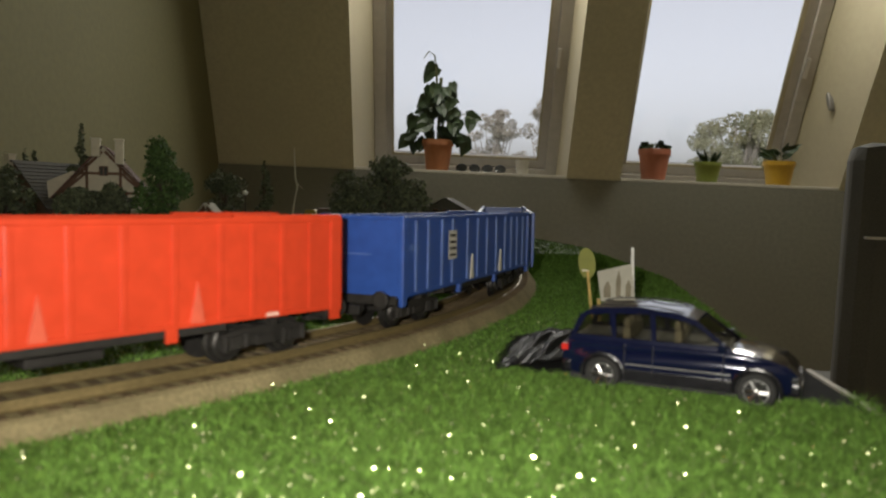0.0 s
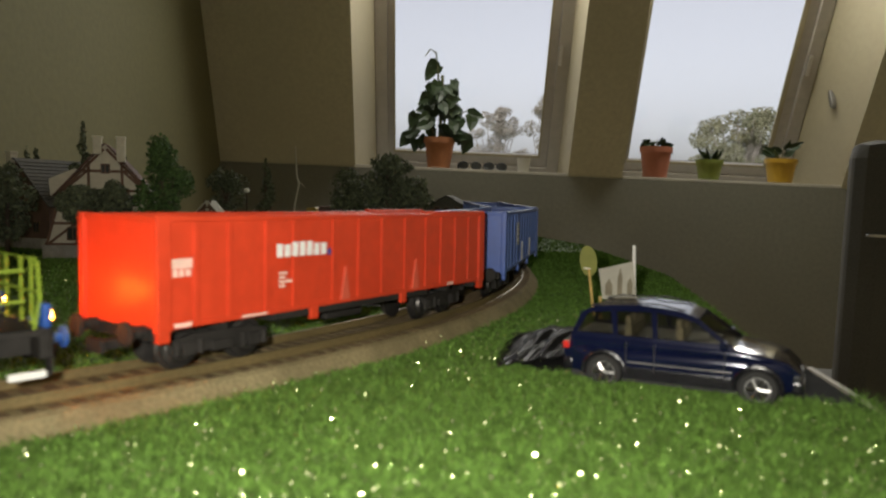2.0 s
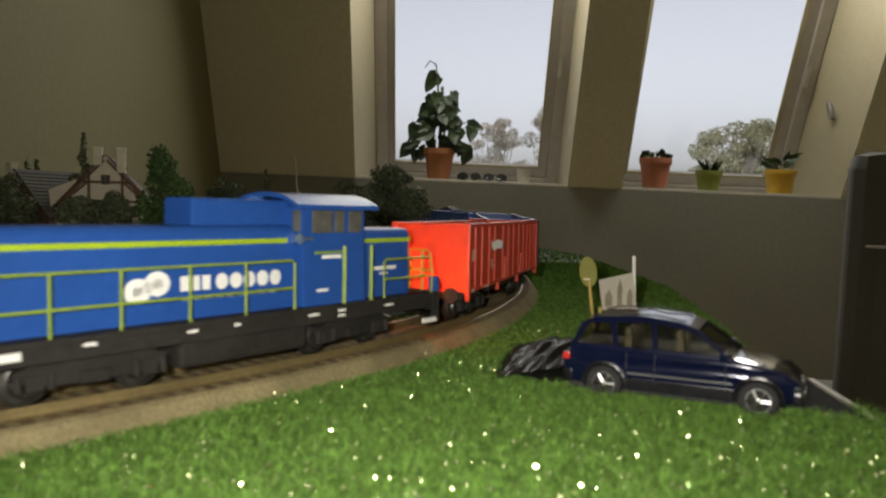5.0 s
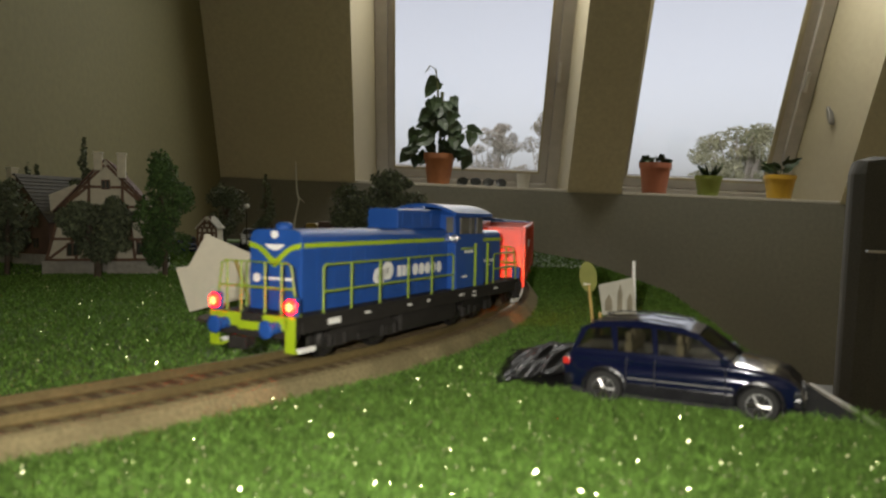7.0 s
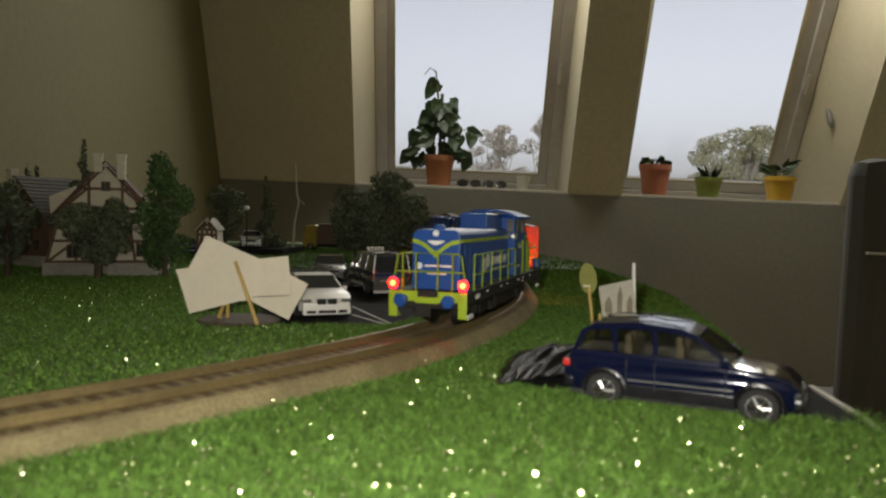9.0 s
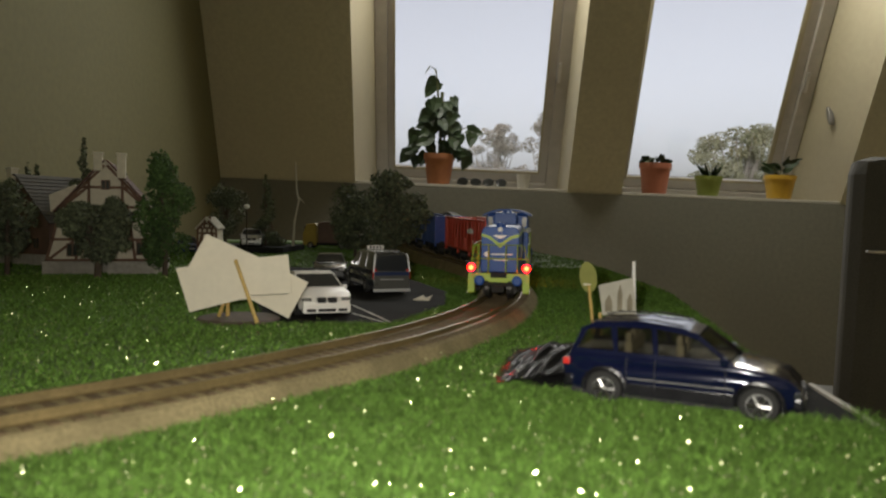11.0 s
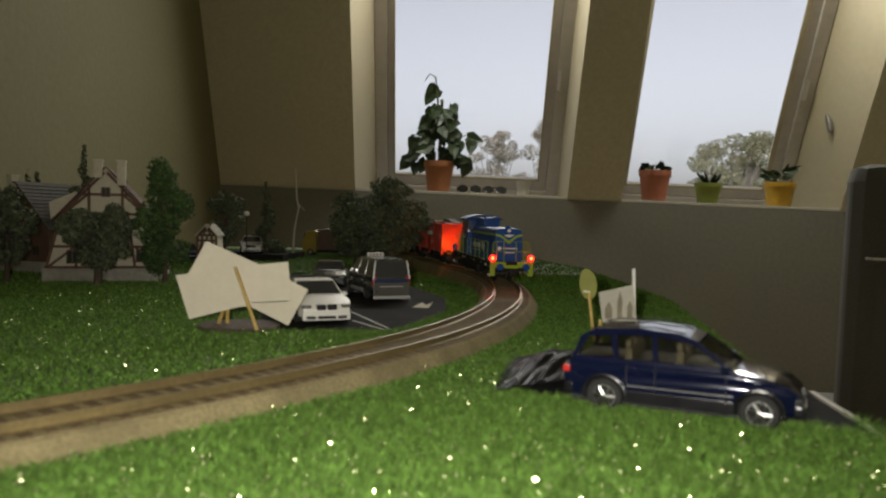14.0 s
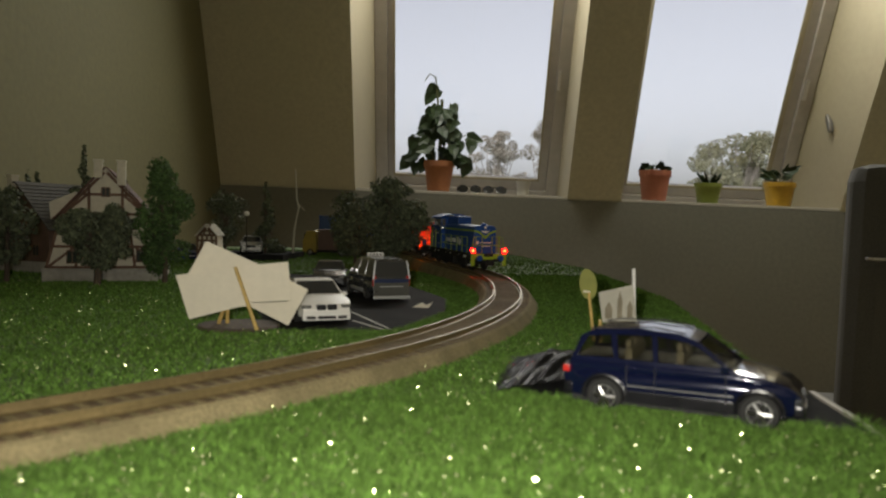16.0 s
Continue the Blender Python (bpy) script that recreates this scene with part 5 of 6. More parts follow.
car("parked_suv", "dark navy blue estate car with chrome wheels on the model road", at_mm(68.6, 205.2, 0.3, 116), 68, 26, 24, NAVYCAR, "suv", SIDEGLASS, CLADDING, True)
car("parked_sedan", "white saloon car facing the track in the model car park", at_mm(-70, 397.5, 0.35, 158), 67, 28.5, 20.8, WHITECAR, "sedan")
car("parked_van", "dark van with silver tailgate strip and a white roof sign", at_mm(-46.8, 515.5, 0.35, -21.7), 72, 27, 27.8, DARKCAR, "van", DARKGLASS, SILVERCAR, False, "bar", True)
car("parked_sedan", "dark saloon car standing behind the white one", at_mm(-92, 600, 0.35, 172), 66, 26, 20, DARKCAR, "sedan")
car("parked_sedan", "silver saloon car far back on the layout", at_mm(-258, 990, 8.0, 166), 70, 29, 23, SILVERCAR, "sedan")
car("parked_sedan", "blue saloon car behind the green columnar tree", at_mm(-332, 950, 0.0, 150), 66, 26, 20, BLUECAR, "sedan")
sheet("platform", [(-310, 940), (-205, 940), (-200, 1060), (-320, 1060)], -0.5, 8.0, ASPHALT, "low dark raised car park at the back")
# silver tailgate skin of the van
van = [o for o in bpy.data.objects if o.name.startswith("parked_van")][0]
bm = B()
box(bm, -12.2, 12.2, -36.6, -36.0, 3.0, 14.8, 0.25)
part("tailgate", bm, VANGATE, van, "grey metallic tailgate")
bm = B()
box(bm, -8, 8, -36.95, -36.5, 9.4, 10.0, 0.1)
part("tailgate_trim", bm, SILVERCAR, van, "bright strip")
bm = B()
box(bm, -12.0, 12.0, -36.85, -36.55, 12.2, 14.6, 0.1)
part("tailgate_band", bm, BLUEBAND, van, "dark blue band under the rear window")
bm = B()
box(bm, -12.6, 12.6, -38.0, -35.6, 1.6, 3.6, 0.5)
part("rear_bumper", bm, SILVERCAR, van, "pale rear bumper")
for sd in (-1, 1):
    bm = B()
    tube(bm, [(sd * 12.4, -36.2, 14.6), (sd * 11.2, -35.2, 24.5), (sd * 10.4, -34.2, 26.6)], 0.55, 6)
    part("tail_pillar", bm, SILVERCAR, van, "bright silver pillar")

# crumpled black foil behind the parked car
rng = np.random.default_rng(21)
bm = B()
nx_, ny_ = 110, 60
grid = []
for j in range(ny_ + 1):
    row = []
    for i in range(nx_ + 1):
        u, v = i / nx_, j / ny_
        x = 15 + 45 * u + 12 * v
        y = 224 + 10 * u + 62 * v
        k = math.sin(math.pi * min(1, max(0, u))) * math.sin(math.pi * min(1, max(0, 0.15 + 0.8 * v)))
        z = 0.5 + k * (6.2 + 0.7 * math.sin(u * 41 - v * 19 + 1.3 * math.sin(v * 6)) + 0.5 * math.sin(u * 73 - v * 33 + 2 * math.sin(u * 5)) + 0.4 * math.sin(u * 19 - v * 27)) + rng.uniform(0, 0.12)
        row.append(bm.verts.new((x + rng.uniform(-0.15, 0.15), y + rng.uniform(-0.3, 0.3), z)))
    grid.append(row)
for j in range(ny_):
    for i in range(nx_):
        bm.faces.new((grid[j][i], grid[j][i + 1], grid[j + 1][i + 1], grid[j + 1][i]))
r = bmesh.ops.extrude_face_region(bm, geom=bm.faces[:])
bmesh.ops.translate(bm, vec=(0, 0, -0.3), verts=[g for g in r["geom"] if isinstance(g, bmesh.types.BMVert)])
bmesh.ops.recalc_face_normals(bm, faces=bm.faces[:])
tagged(part("black_foil", bm, FOIL, smooth=True), "crumpled glossy black plastic foil heaped behind the parked car", "foil")


# ---- paper signs ----
def plate(bm, corners, y0, y1, thick=0.35):
    """A flat card from its four corners (x, z), slanting from y0 to y1 across."""
    n = len(corners)
    xs = [c_[0] for c_ in corners]
    lo_, hi_ = min(xs), max(xs)
    vs = [[bm.verts.new((x, y0 + (y1 - y0) * (x - lo_) / (hi_ - lo_) + o, z)) for x, z in corners] for o in (0, thick)]
    fs = [bm.faces.new(vs[0]), bm.faces.new(vs[1][::-1])]
    for i in range(n):
        fs.append(bm.faces.new((vs[0][i], vs[0][(i + 1) % n], vs[1][(i + 1) % n], vs[1][i])))
    bmesh.ops.recalc_face_normals(bm, faces=fs)


sign = thing("paper_sign", "blank white paper cards on toothpicks in a brown disc", "sign")
bm = B()
lathe(bm, [(19.5, -0.3), (20, 0.6), (18.5, 1.6), (8, 2.2), (0.2, 2.3)], 36, Matrix.Translation((-99, 356, 0)))
part("base", bm, BROWNBASE, sign, "round brown base disc")
bm = B()
plate(bm, [(-123.5, 26.0), (-98, 30.2), (-72.4, 33.0), (-70.4, 14.6), (-95, 11.5), (-117.3, 5.6)], 339, 343)
part("card", bm, PAPER, sign, "white paper card")
bm = B()
plate(bm, [(-110.5, 42.0), (-88, 32.2), (-63.3, 19.8), (-72.4, 2.7), (-95, 14), (-118.5, 27)], 342, 345.5)
part("card", bm, PAPER, sign, "white paper card")
for p0, p1 in (((-95.6, 337.5, 30.5), (-85.8, 339.5, 1.2)), ((-99, 346, 22), (-107.5, 352, 1.8)), ((-101.5, 347, 20), (-103.5, 353, 2.0))):
    bm = B()
    tube(bm, [p1, p0], 0.95, 8, 0.8)
    part("toothpick", bm, WOODPICK, sign, "wooden toothpick")
bm = B()
tube(bm, [(-88, 338.8, 14.0), (-72, 341.6, 14.8)], 0.22, 5)
part("pencil_line", bm, BARE, sign, "thin grey line on the card")

sign = thing("round_sign", "olive oval sign on an orange toothpick behind the parked car", "sign")
bm = B()
lathe(bm, [(0.1, -0.3), (1, -0.3), (1, 0.3), (0.1, 0.3)], 24, Matrix.Translation((65.6, 330, 25.9)) @ Matrix.Rotation(radians(-8), 4, "Y") @ Matrix.Diagonal((3.9, 1, 7.0, 1)) @ Matrix.Rotation(math.pi / 2, 4, "X"))
part("disc", bm, OLIVE, sign, "olive card disc")
bm = B()
tube(bm, [(68.5, 328, -0.2), (65.8, 329, 22.5)], 0.75, 8, 0.6)
part("toothpick", bm, WOODPICK, sign, "orange wooden toothpick")
bm = B()
plate(bm, [(63.2, 23.2), (66.4, 23.0), (66.6, 22.2), (63.4, 22.4)], 328.6, 328.8)
part("sticker", bm, PAPER, sign, "small white strip")

sign = thing("card_sign", "grey card with printed arches on white sticks", "sign")
bm = B()
plate(bm, [(67.9, 23.4), (83.2, 26.7), (85.6, 10.6), (70.0, 10.3)], 318, 321)
part("card", bm, CARD, sign, "grey card")
for x, z, w, h_ in ((72.6, 12.0, 3.2, 7.4), (77.6, 12.2, 2.2, 12.0), (82.2, 12.4, 2.4, 7.6)):
    bm = B()
    ap = [(x - w / 2, z), (x + w / 2, z), (x + w / 2, z + h_ * 0.62), (x, z + h_), (x - w / 2, z + h_ * 0.62)]
    k = lambda x_: 318 + 3 * (x_ - 67.9) / (85.6 - 67.9)
    vs = [bm.verts.new((x_, k(x_) - 0.25, z_)) for x_, z_ in ap]
    bm.faces.new(vs)
    r = bmesh.ops.extrude_face_region(bm, geom=bm.faces[:])
    bmesh.ops.translate(bm, vec=(0, 0.2, 0), verts=[g_ for g_ in r["geom"] if isinstance(g_, bmesh.types.BMVert)])
    bmesh.ops.recalc_face_normals(bm, faces=bm.faces[:])
    part("arch_print", bm, CARDPRINT, sign, "brown printed arch")
for x, z in ((83.8, 33.8), (69.6, 11)):
    bm = B()
    tube(bm, [(x + 1.2 if x > 80 else x + 0.6, 321.6, -0.2), (x, 321.6, z)], 0.75, 8)
    part("stick", bm, WHITE if x > 80 else WOODPICK, sign, "thin stick")

# ---- model houses ----
def gable_house(name, label, m, W, D, eave, apex, wall, timber, roofm, chimneys=2, plinth=10.0, windows=True, fl=0.94):
    ob = thing(name, label, "house", m, "model houses")
    bm = B()
    box(bm, -W / 2 - 2, W / 2 + 2, -2, D + 2, -0.4, plinth, 0.6)
    part("plinth", bm, PLINTH, ob, "grey stone plinth")
    bm = B()
    pts = [(-W / 2, plinth), (W / 2, plinth), (W / 2 * fl, eave), (0, apex), (-W / 2 * fl, eave)]
    vs = [[bm.verts.new((x, y, z)) for x, z in pts] for y in (0, D)]
    fs = [bm.faces.new(vs[0]), bm.faces.new(vs[1][::-1])]
    for i in range(5):
        fs.append(bm.faces.new((vs[0][i], vs[0][(i + 1) % 5], vs[1][(i + 1) % 5], vs[1][i])))
    bmesh.ops.recalc_face_normals(bm, faces=fs)
    wl = part("wall", bm, wall, ob)
    # roof slopes with tile courses
    for sd in (-1, 1):
        d = Vector((sd * W / 2 * fl, 0, eave - apex))
        nrm = Vector((sd * abs(d.z), 0, abs(d.x))).normalized()
        n = 13
        for k in range(n):
            bm = B()
            t0, t1 = k / n * 1.12, (k + 1.15) / n * 1.12
            a, b = Vector((0, 0, apex)) + d * t0, Vector((0, 0, apex)) + d * t1
            vs = []
            for y in (-4, D + 4):
                vs += [bm.verts.new(a + nrm * 0.3 + Vector((0, y, 0))), bm.verts.new(b + nrm * 0.3 + Vector((0, y, 0))), bm.verts.new(b + nrm * 1.7 + Vector((0, y, 0))), bm.verts.new(a + nrm * 1.0 + Vector((0, y, 0)))]
            for qd in ((0, 1, 2, 3), (4, 7, 6, 5), (0, 4, 5, 1), (1, 5, 6, 2), (2, 6, 7, 3), (3, 7, 4, 0)):
                bm.faces.new([vs[i] for i in qd])
            bmesh.ops.recalc_face_normals(bm, faces=bm.faces[:])
            part("roof_course", bm, roofm, ob)
    if timber:
        def beam(x0, z0, x1, z1, w=1.1):
            b_ = B()
            d_ = Vector((x1 - x0, 0, z1 - z0)).normalized()
            s_ = Vector((-d_.z, 0, d_.x)) * w
            v_ = [[b_.verts.new(Vector((x, y, z)) + o) for (x, z), o in (((x0, z0), s_), ((x1, z1), s_), ((x1, z1), -s_), ((x0, z0), -s_))] for y in (-0.7, 0.3)]
            b_.faces.new(v_[0])
            b_.faces.new(v_[1][::-1])
            for i in range(4):
                b_.faces.new((v_[0][i], v_[0][(i + 1) % 4], v_[1][(i + 1) % 4], v_[1][i]))
            bmesh.ops.recalc_face_normals(b_, faces=b_.faces[:])
            part("beam", b_, timber, ob, "dark timber beam")
        q_ = W / 2
        beam(-q_, plinth + 1, q_, plinth + 1)
        k28 = 1 - (1 - fl) * (28 - plinth) / (eave - plinth)
        beam(-q_ * k28, 28, q_ * k28, 28)
        beam(-q_ * fl, eave, q_ * fl, eave)
        h2 = eave + (apex - eave) * 0.42
        beam(-q_ * 0.56 * fl, h2, q_ * 0.56 * fl, h2)
        for f in (-0.98, -0.5, 0.0, 0.5, 0.97):
            beam(f * q_, plinth, f * q_ * fl, eave)
        for f in (-0.28, 0.28):
            beam(f * q_, eave, f * q_, h2 + 8)
        beam(-q_ * 0.93, plinth + 2, -q_ * 0.5, 28)
        beam(q_ * 0.93, plinth + 2, q_ * 0.5, 28)
        beam(-q_ * 0.92 * fl, eave, -q_ * 0.30, h2)
        beam(q_ * 0.92 * fl, eave, q_ * 0.30, h2)
        beam(-1.0, apex - 4, -q_ * fl, eave - 1)
        beam(1.0, apex - 4, q_ * fl, eave - 1)
    if windows:
        for x, z, w, h_ in ((-0.55 * W / 2, 14, 9, 11), (0.02 * W, 14, 9, 11), (0.60 * W / 2, 15, 8, 11), (-0.4 * W / 2, 33, 8, 9), (0.42 * W / 2, 42 if apex > 80 else 33, 8, 9), (0, apex - 24, 7, 8)):
            bm = B()
            box(bm, x - w / 2, x + w / 2, -1.0, 0.2, z, z + h_, 0.15)
            win = part("window", bm, TIMBER, ob, "brown framed window")
            for sx in (-1, 1):
                bm = B()
                box(bm, *sorted((x + sx * 0.4, x + sx * (w / 2 - 0.8))), -1.2, -0.9, z + 0.9, z + h_ - 0.9)
                part("pane", bm, DARKGLASS, win)
    for k in range(chimneys):
        x = (-0.06, 0.135)[k] * W
        bm = B()
        z0 = apex - abs(x) * (apex - eave) / (W / 2) - 4
        box(bm, x - 3.2, x + 3.2, -5.0, 2.4, z0, apex + 6, 0.3)
        box(bm, x - 3.8, x + 3.8, -5.6, 3, apex + 4.6, apex + 6.4, 0.3)
        part("chimney", bm, PLASTER, ob, "pale plastered chimney")
    return ob


house = gable_house("half_timbered_house", "cream half-timbered model house with a steep brown roof", at_mm(-278.5, 606, 0, -19), 90, 92, 55, 93, PLASTER, TIMBER, TILE, fl=0.74)
bm = B()
plate(bm, [(-44, 64), (-25, 73), (-23, 62), (-43, 50)], 14, 16, 22)
part("dormer", bm, PLASTER, house, "pale dormer wall in the roof slope")
bm = B()
for k in range(2):
    x0 = -48 + k * 48
    box(bm, x0, x0 + 38, -12, -9.5, -0.3, 9.5, 0.4)
    box(bm, x0 - 0.6, x0 + 38.6, -12.6, -8.9, 9.3, 10.8, 0.3)
garden = part("garden_wall", bm, PLINTH)
garden.matrix_world = at_mm(-274, 604, 0, -14)
tagged(garden, "low grey garden wall in front of the model house", "wall")
gable_house("model_house", "dim brown model house among dark trees", at_mm(-400, 690, 0, 20), 80, 70, 44, 84, REDBOX, None, DARKROOF, 1)
gable_house("model_house", "small white model cottage with a beige gable", at_mm(-267, 830, 0, -6), 22, 36, 34, 46, PLASTER, TIMBER, CARD, 0, 6, False)
gable_house("model_house", "dark model building with a dark roof far back", at_mm(4, 1080, 0, 10), 70, 60, 40, 58, DARKROOF, None, DARKROOF, 0, 6)

truck = thing("toy_lorry", "dim toy lorry with yellow cab and red box", "lorry", at_mm(-172, 1110, 0, -85))
bm = B()
box(bm, -13, 13, -46, 14, 9, 40, 1.0)
part("cargo_box", bm, REDBOX, truck, "dull red cargo box")
bm = B()
prism(bm, [(17, 5), (17, 36), (20, 38), (32, 37), (38, 22), (38, 5)], 12.5, 1.0)
cabt = part("cab", bm, YELBOX, truck, "dull yellow cab")
bm = B()
box(bm, -11, 11, 33.2, 36.2, 23, 33, 0.4)
part("windscreen", bm, DARKGLASS, cabt)
bm = B()
box(bm, -10, 10, -46, 36, 5, 9, 0.5)
part("frame", bm, BLACK, truck)
for sd in (-1, 1):
    for y in (-34, -22, 26):
        wheel(truck, sd * 11, y, 5.2, sd, 4)

lamp_post = thing("street_lamp", "small model street lamp with a white lantern head", "lamp", at_mm(-249, 930, 0))
bm = B()
tube(bm, [(0, 0, -0.3), (0, 0, 58)], 0.9, 8, 0.6)
part("post", bm, BLACK, lamp_post, "thin dark post")
bm = B()
lathe(bm, [(1.2, 57), (3.4, 58.5), (3.6, 60.5), (2.4, 62.5), (0.4, 63)], 14)
part("lantern", bm, WHITE, lamp_post, "white lantern")

# ---- model trees ----
def lobes_round(rng_, w, z0, z1, n, r):
    out = []
    for k in range(n):
        f = rng_.random()
        kk = math.sqrt(max(0.05, 1 - (2 * f - 1) ** 2))
        a = rng_.uniform(0, 2 * math.pi)
        d = rng_.uniform(0.3, 1.0) * w * kk
        out.append((d * math.cos(a), d * math.sin(a), z0 + f * (z1 - z0), r * rng_.uniform(0.7, 1.25), r * rng_.uniform(0.7, 1.25), r * rng_.uniform(0.6, 1.1)))
    return out


rg = random.Random(9)
tree("model_tree", "round dark green model tree before the timbered house", at_mm(-264, 560, 0), (26, 3.0), lobes_round(rg, 28, 20, 58, 36, 8.5), 9000, 1.7, TREELEAF, BARK, MM, 31, "model trees")
tree("model_tree", "tall columnar bright green model poplar", at_mm(-223, 588, 0), (30, 2.4), [(rg.uniform(-1, 1) * 14 * k, rg.uniform(-1, 1) * 12 * k, 16 + 78 * f, 8.5, 8.5, 10) for f, k in [(i / 30, math.sin(math.pi * (0.12 + 0.80 * i / 30)) ** 0.6) for i in range(30)]], 6500, 1.7, POPLEAF, BARK, MM, 32, "model trees")
tree("model_tree", "large dark bushy model tree standing before the window", at_mm(-51, 752, 0), (38, 3.2), lobes_round(rg, 30, 26, 90, 38, 11.5), 8500, 2.2, TREELEAF, BARK, MM, 33, "model trees")
tree("model_tree", "low dark model bush behind the car park", at_mm(-108, 900, 0), (20, 2.4), lobes_round(rg, 32, 14, 66, 20, 12), 4200, 2.2, TREELEAF, BARK, MM, 34, "model trees")
for x, y, hh, seed in ((-352, 720, 122, 41), (-330, 760, 96, 42), (-440, 620, 66, 43), (-345, 580, 72, 44), (-352, 545, 60, 45), (-420, 760, 98, 46), (-240, 990, 104, 47), (-140, 1090, 92, 48), (-300, 1010, 88, 49), (-470, 830, 104, 50)):
    conifer = seed in (41, 42, 46, 47, 50)
    if conifer:
        lb = [(rg.uniform(-1, 1) * 0.16 * hh * (1 - i / 22), rg.uniform(-1, 1) * 0.16 * hh * (1 - i / 22), 10 + (hh - 14) * i / 21, 0.12 * hh * (1.05 - i / 22), 0.12 * hh * (1.05 - i / 22), 5) for i in range(22)]
    else:
        lb = lobes_round(rg, 0.34 * hh, 0.3 * hh, 0.92 * hh, 16, 0.16 * hh)
    tree("model_tree", "dark model conifer at the back of the layout" if conifer else "dark leafy model tree at the back of the layout", at_mm(x, y, 0), (hh * 0.6, 2.2), lb, 2600, 2.3, TREELEAF, BARK, MM, seed, "model trees")
birch = thing("bare_tree", "thin pale bare model tree trunk far back", "tree", at_mm(-205, 1000, 0))
bm = B()
tube(bm, [(0, 0, 0), (2, 0, 40), (8, 0, 70), (5, 0, 82), (3, 0, 122)], 1.8, 8, 0.8)
tube(bm, [(6, 0, 76), (16, 0, 66)], 1.0, 6, 0.4)
part("trunk", bm, CARD, birch, "pale trunk")

# ---- on the window sill ----
def room_thing(name, label, category, x, y, z, group=""):
    return thing(name, label, category, ROOM @ Matrix.Translation((x, y, z)), group)


def leaf(bm, base, tip, width, fold=0.15):
    """A heart-shaped leaf with a folded midrib."""
    base, tip = Vector(base), Vector(tip)
    d = tip - base
    s = d.cross(Vector((0.3, -1, 0.2))).normalized() * width
    up = s.cross(d).normalized() * width * fold
    mid = [base, base + d * 0.35 - up, base + d * 0.7 - up * 0.6, tip]
    L_ = [base - d * 0.10 + s * 0.55 + up, base + d * 0.25 + s + up, base + d * 0.65 + s * 0.62 + up * 0.6]
    R_ = [base - d * 0.10 - s * 0.55 + up, base + d * 0.25 - s + up, base + d * 0.65 - s * 0.62 + up * 0.6]
    m_ = [bm.verts.new(v) for v in mid]
    l_ = [bm.verts.new(v) for v in L_]
    r_ = [bm.verts.new(v) for v in R_]
    for q_ in ((m_[0], m_[1], l_[1], l_[0]), (m_[1], m_[2], l_[2], l_[1]), (m_[2], m_[3], l_[2])):
        bm.faces.new(q_)
    for q_ in ((m_[0], r_[0], r_[1], m_[1]), (m_[1], r_[1], r_[2], m_[2]), (m_[2], r_[2], m_[3])):
        bm.faces.new(q_)


def pot(parent, r0, r1, h, material, label):
    bm = B()
    lathe(bm, [(r0 * 0.9, 0), (r0, 0.003), (r1 * 0.97, h * 0.82), (r1 * 1.04, h * 0.82), (r1 * 1.05, h), (r1 * 0.94, h), (r1 * 0.9, h * 0.86), (0.002, h * 0.86)], 32)
    ob = part("pot", bm, material, parent, label, 1)
    bm = B()
    lathe(bm, [(r1 * 0.9, h * 0.82), (r1 * 0.9, h * 0.885), (0.002, h * 0.90)], 24)
    part("soil", bm, SOIL, parent, "dark soil", 1)
    return ob


def metres_part(name, bm, material, parent, label=""):
    return part(name, bm, material, parent, label, 1)


def on_sill(x, y_off=0.06):
    return x, SILL_Y + y_off, SILL_Z


rg = random.Random(17)
x, y, z = on_sill(-0.106, 0.055)
plant = room_thing("climbing_houseplant", "tall dark green climbing houseplant in a terracotta pot", "plant", x, y, z)
pot(plant, 0.046, 0.062, 0.125, TERRA, "terracotta pot")
bm = B()
tube(bm, [(0, 0, 0.1), (-0.005, 0, 0.25), (-0.02, 0, 0.40), (-0.03, 0, 0.47), (-0.055, 0, 0.485), (-0.075, 0, 0.455)], 0.006, 6, 0.002)
tube(bm, [(0, 0, 0.1), (0.03, 0, 0.25), (0.045, 0, 0.34)], 0.004, 6, 0.002)
tube(bm, [(0, 0, 0.1), (0.06, 0, 0.22), (0.11, 0, 0.24)], 0.004, 6, 0.002)
tube(bm, [(0, 0, 0.1), (-0.06, 0, 0.2), (-0.11, 0, 0.15)], 0.004, 6, 0.002)
tube(bm, [(0, 0, 0.1), (0.0, 0, 0.38)], 0.008, 6, 0.007)
metres_part("stem", bm, STEM, plant, "thin stems on a moss pole")
spots = [(-0.03, 0.44, 0.05), (-0.045, 0.40, 0.05), (-0.012, 0.42, 0.055), (-0.04, 0.34, 0.06), (-0.05, 0.30, 0.055), (-0.015, 0.33, 0.06), (0.045, 0.36, 0.045), (0.04, 0.33, 0.05),
         (-0.10, 0.22, 0.06), (-0.085, 0.19, 0.06), (0.11, 0.235, 0.065), (0.13, 0.22, 0.06), (-0.125, 0.14, 0.065), (-0.10, 0.12, 0.055), (0.11, 0.14, 0.06), (0.12, 0.12, 0.06), (0.055, 0.26, 0.045)]
for k in range(64):
    f = rg.random()
    w_ = 0.10 * (1 - f) + 0.025
    spots.append((rg.uniform(-w_, w_), 0.13 + 0.22 * f, rg.uniform(0.04, 0.06)))
for lx, lz, ls in spots:
    bm = B()
    y_ = rg.uniform(-0.05, 0.05)
    a = rg.uniform(-0.9, 0.9) + (0.5 if lx > 0 else -0.5)
    leaf(bm, (lx, y_, lz), (lx + ls * 1.1 * math.sin(a), y_ - rg.uniform(-0.01, 0.035), lz - ls * 1.1 * math.cos(a)), ls * 0.47)
    metres_part("leaf", bm, LEAF, plant)

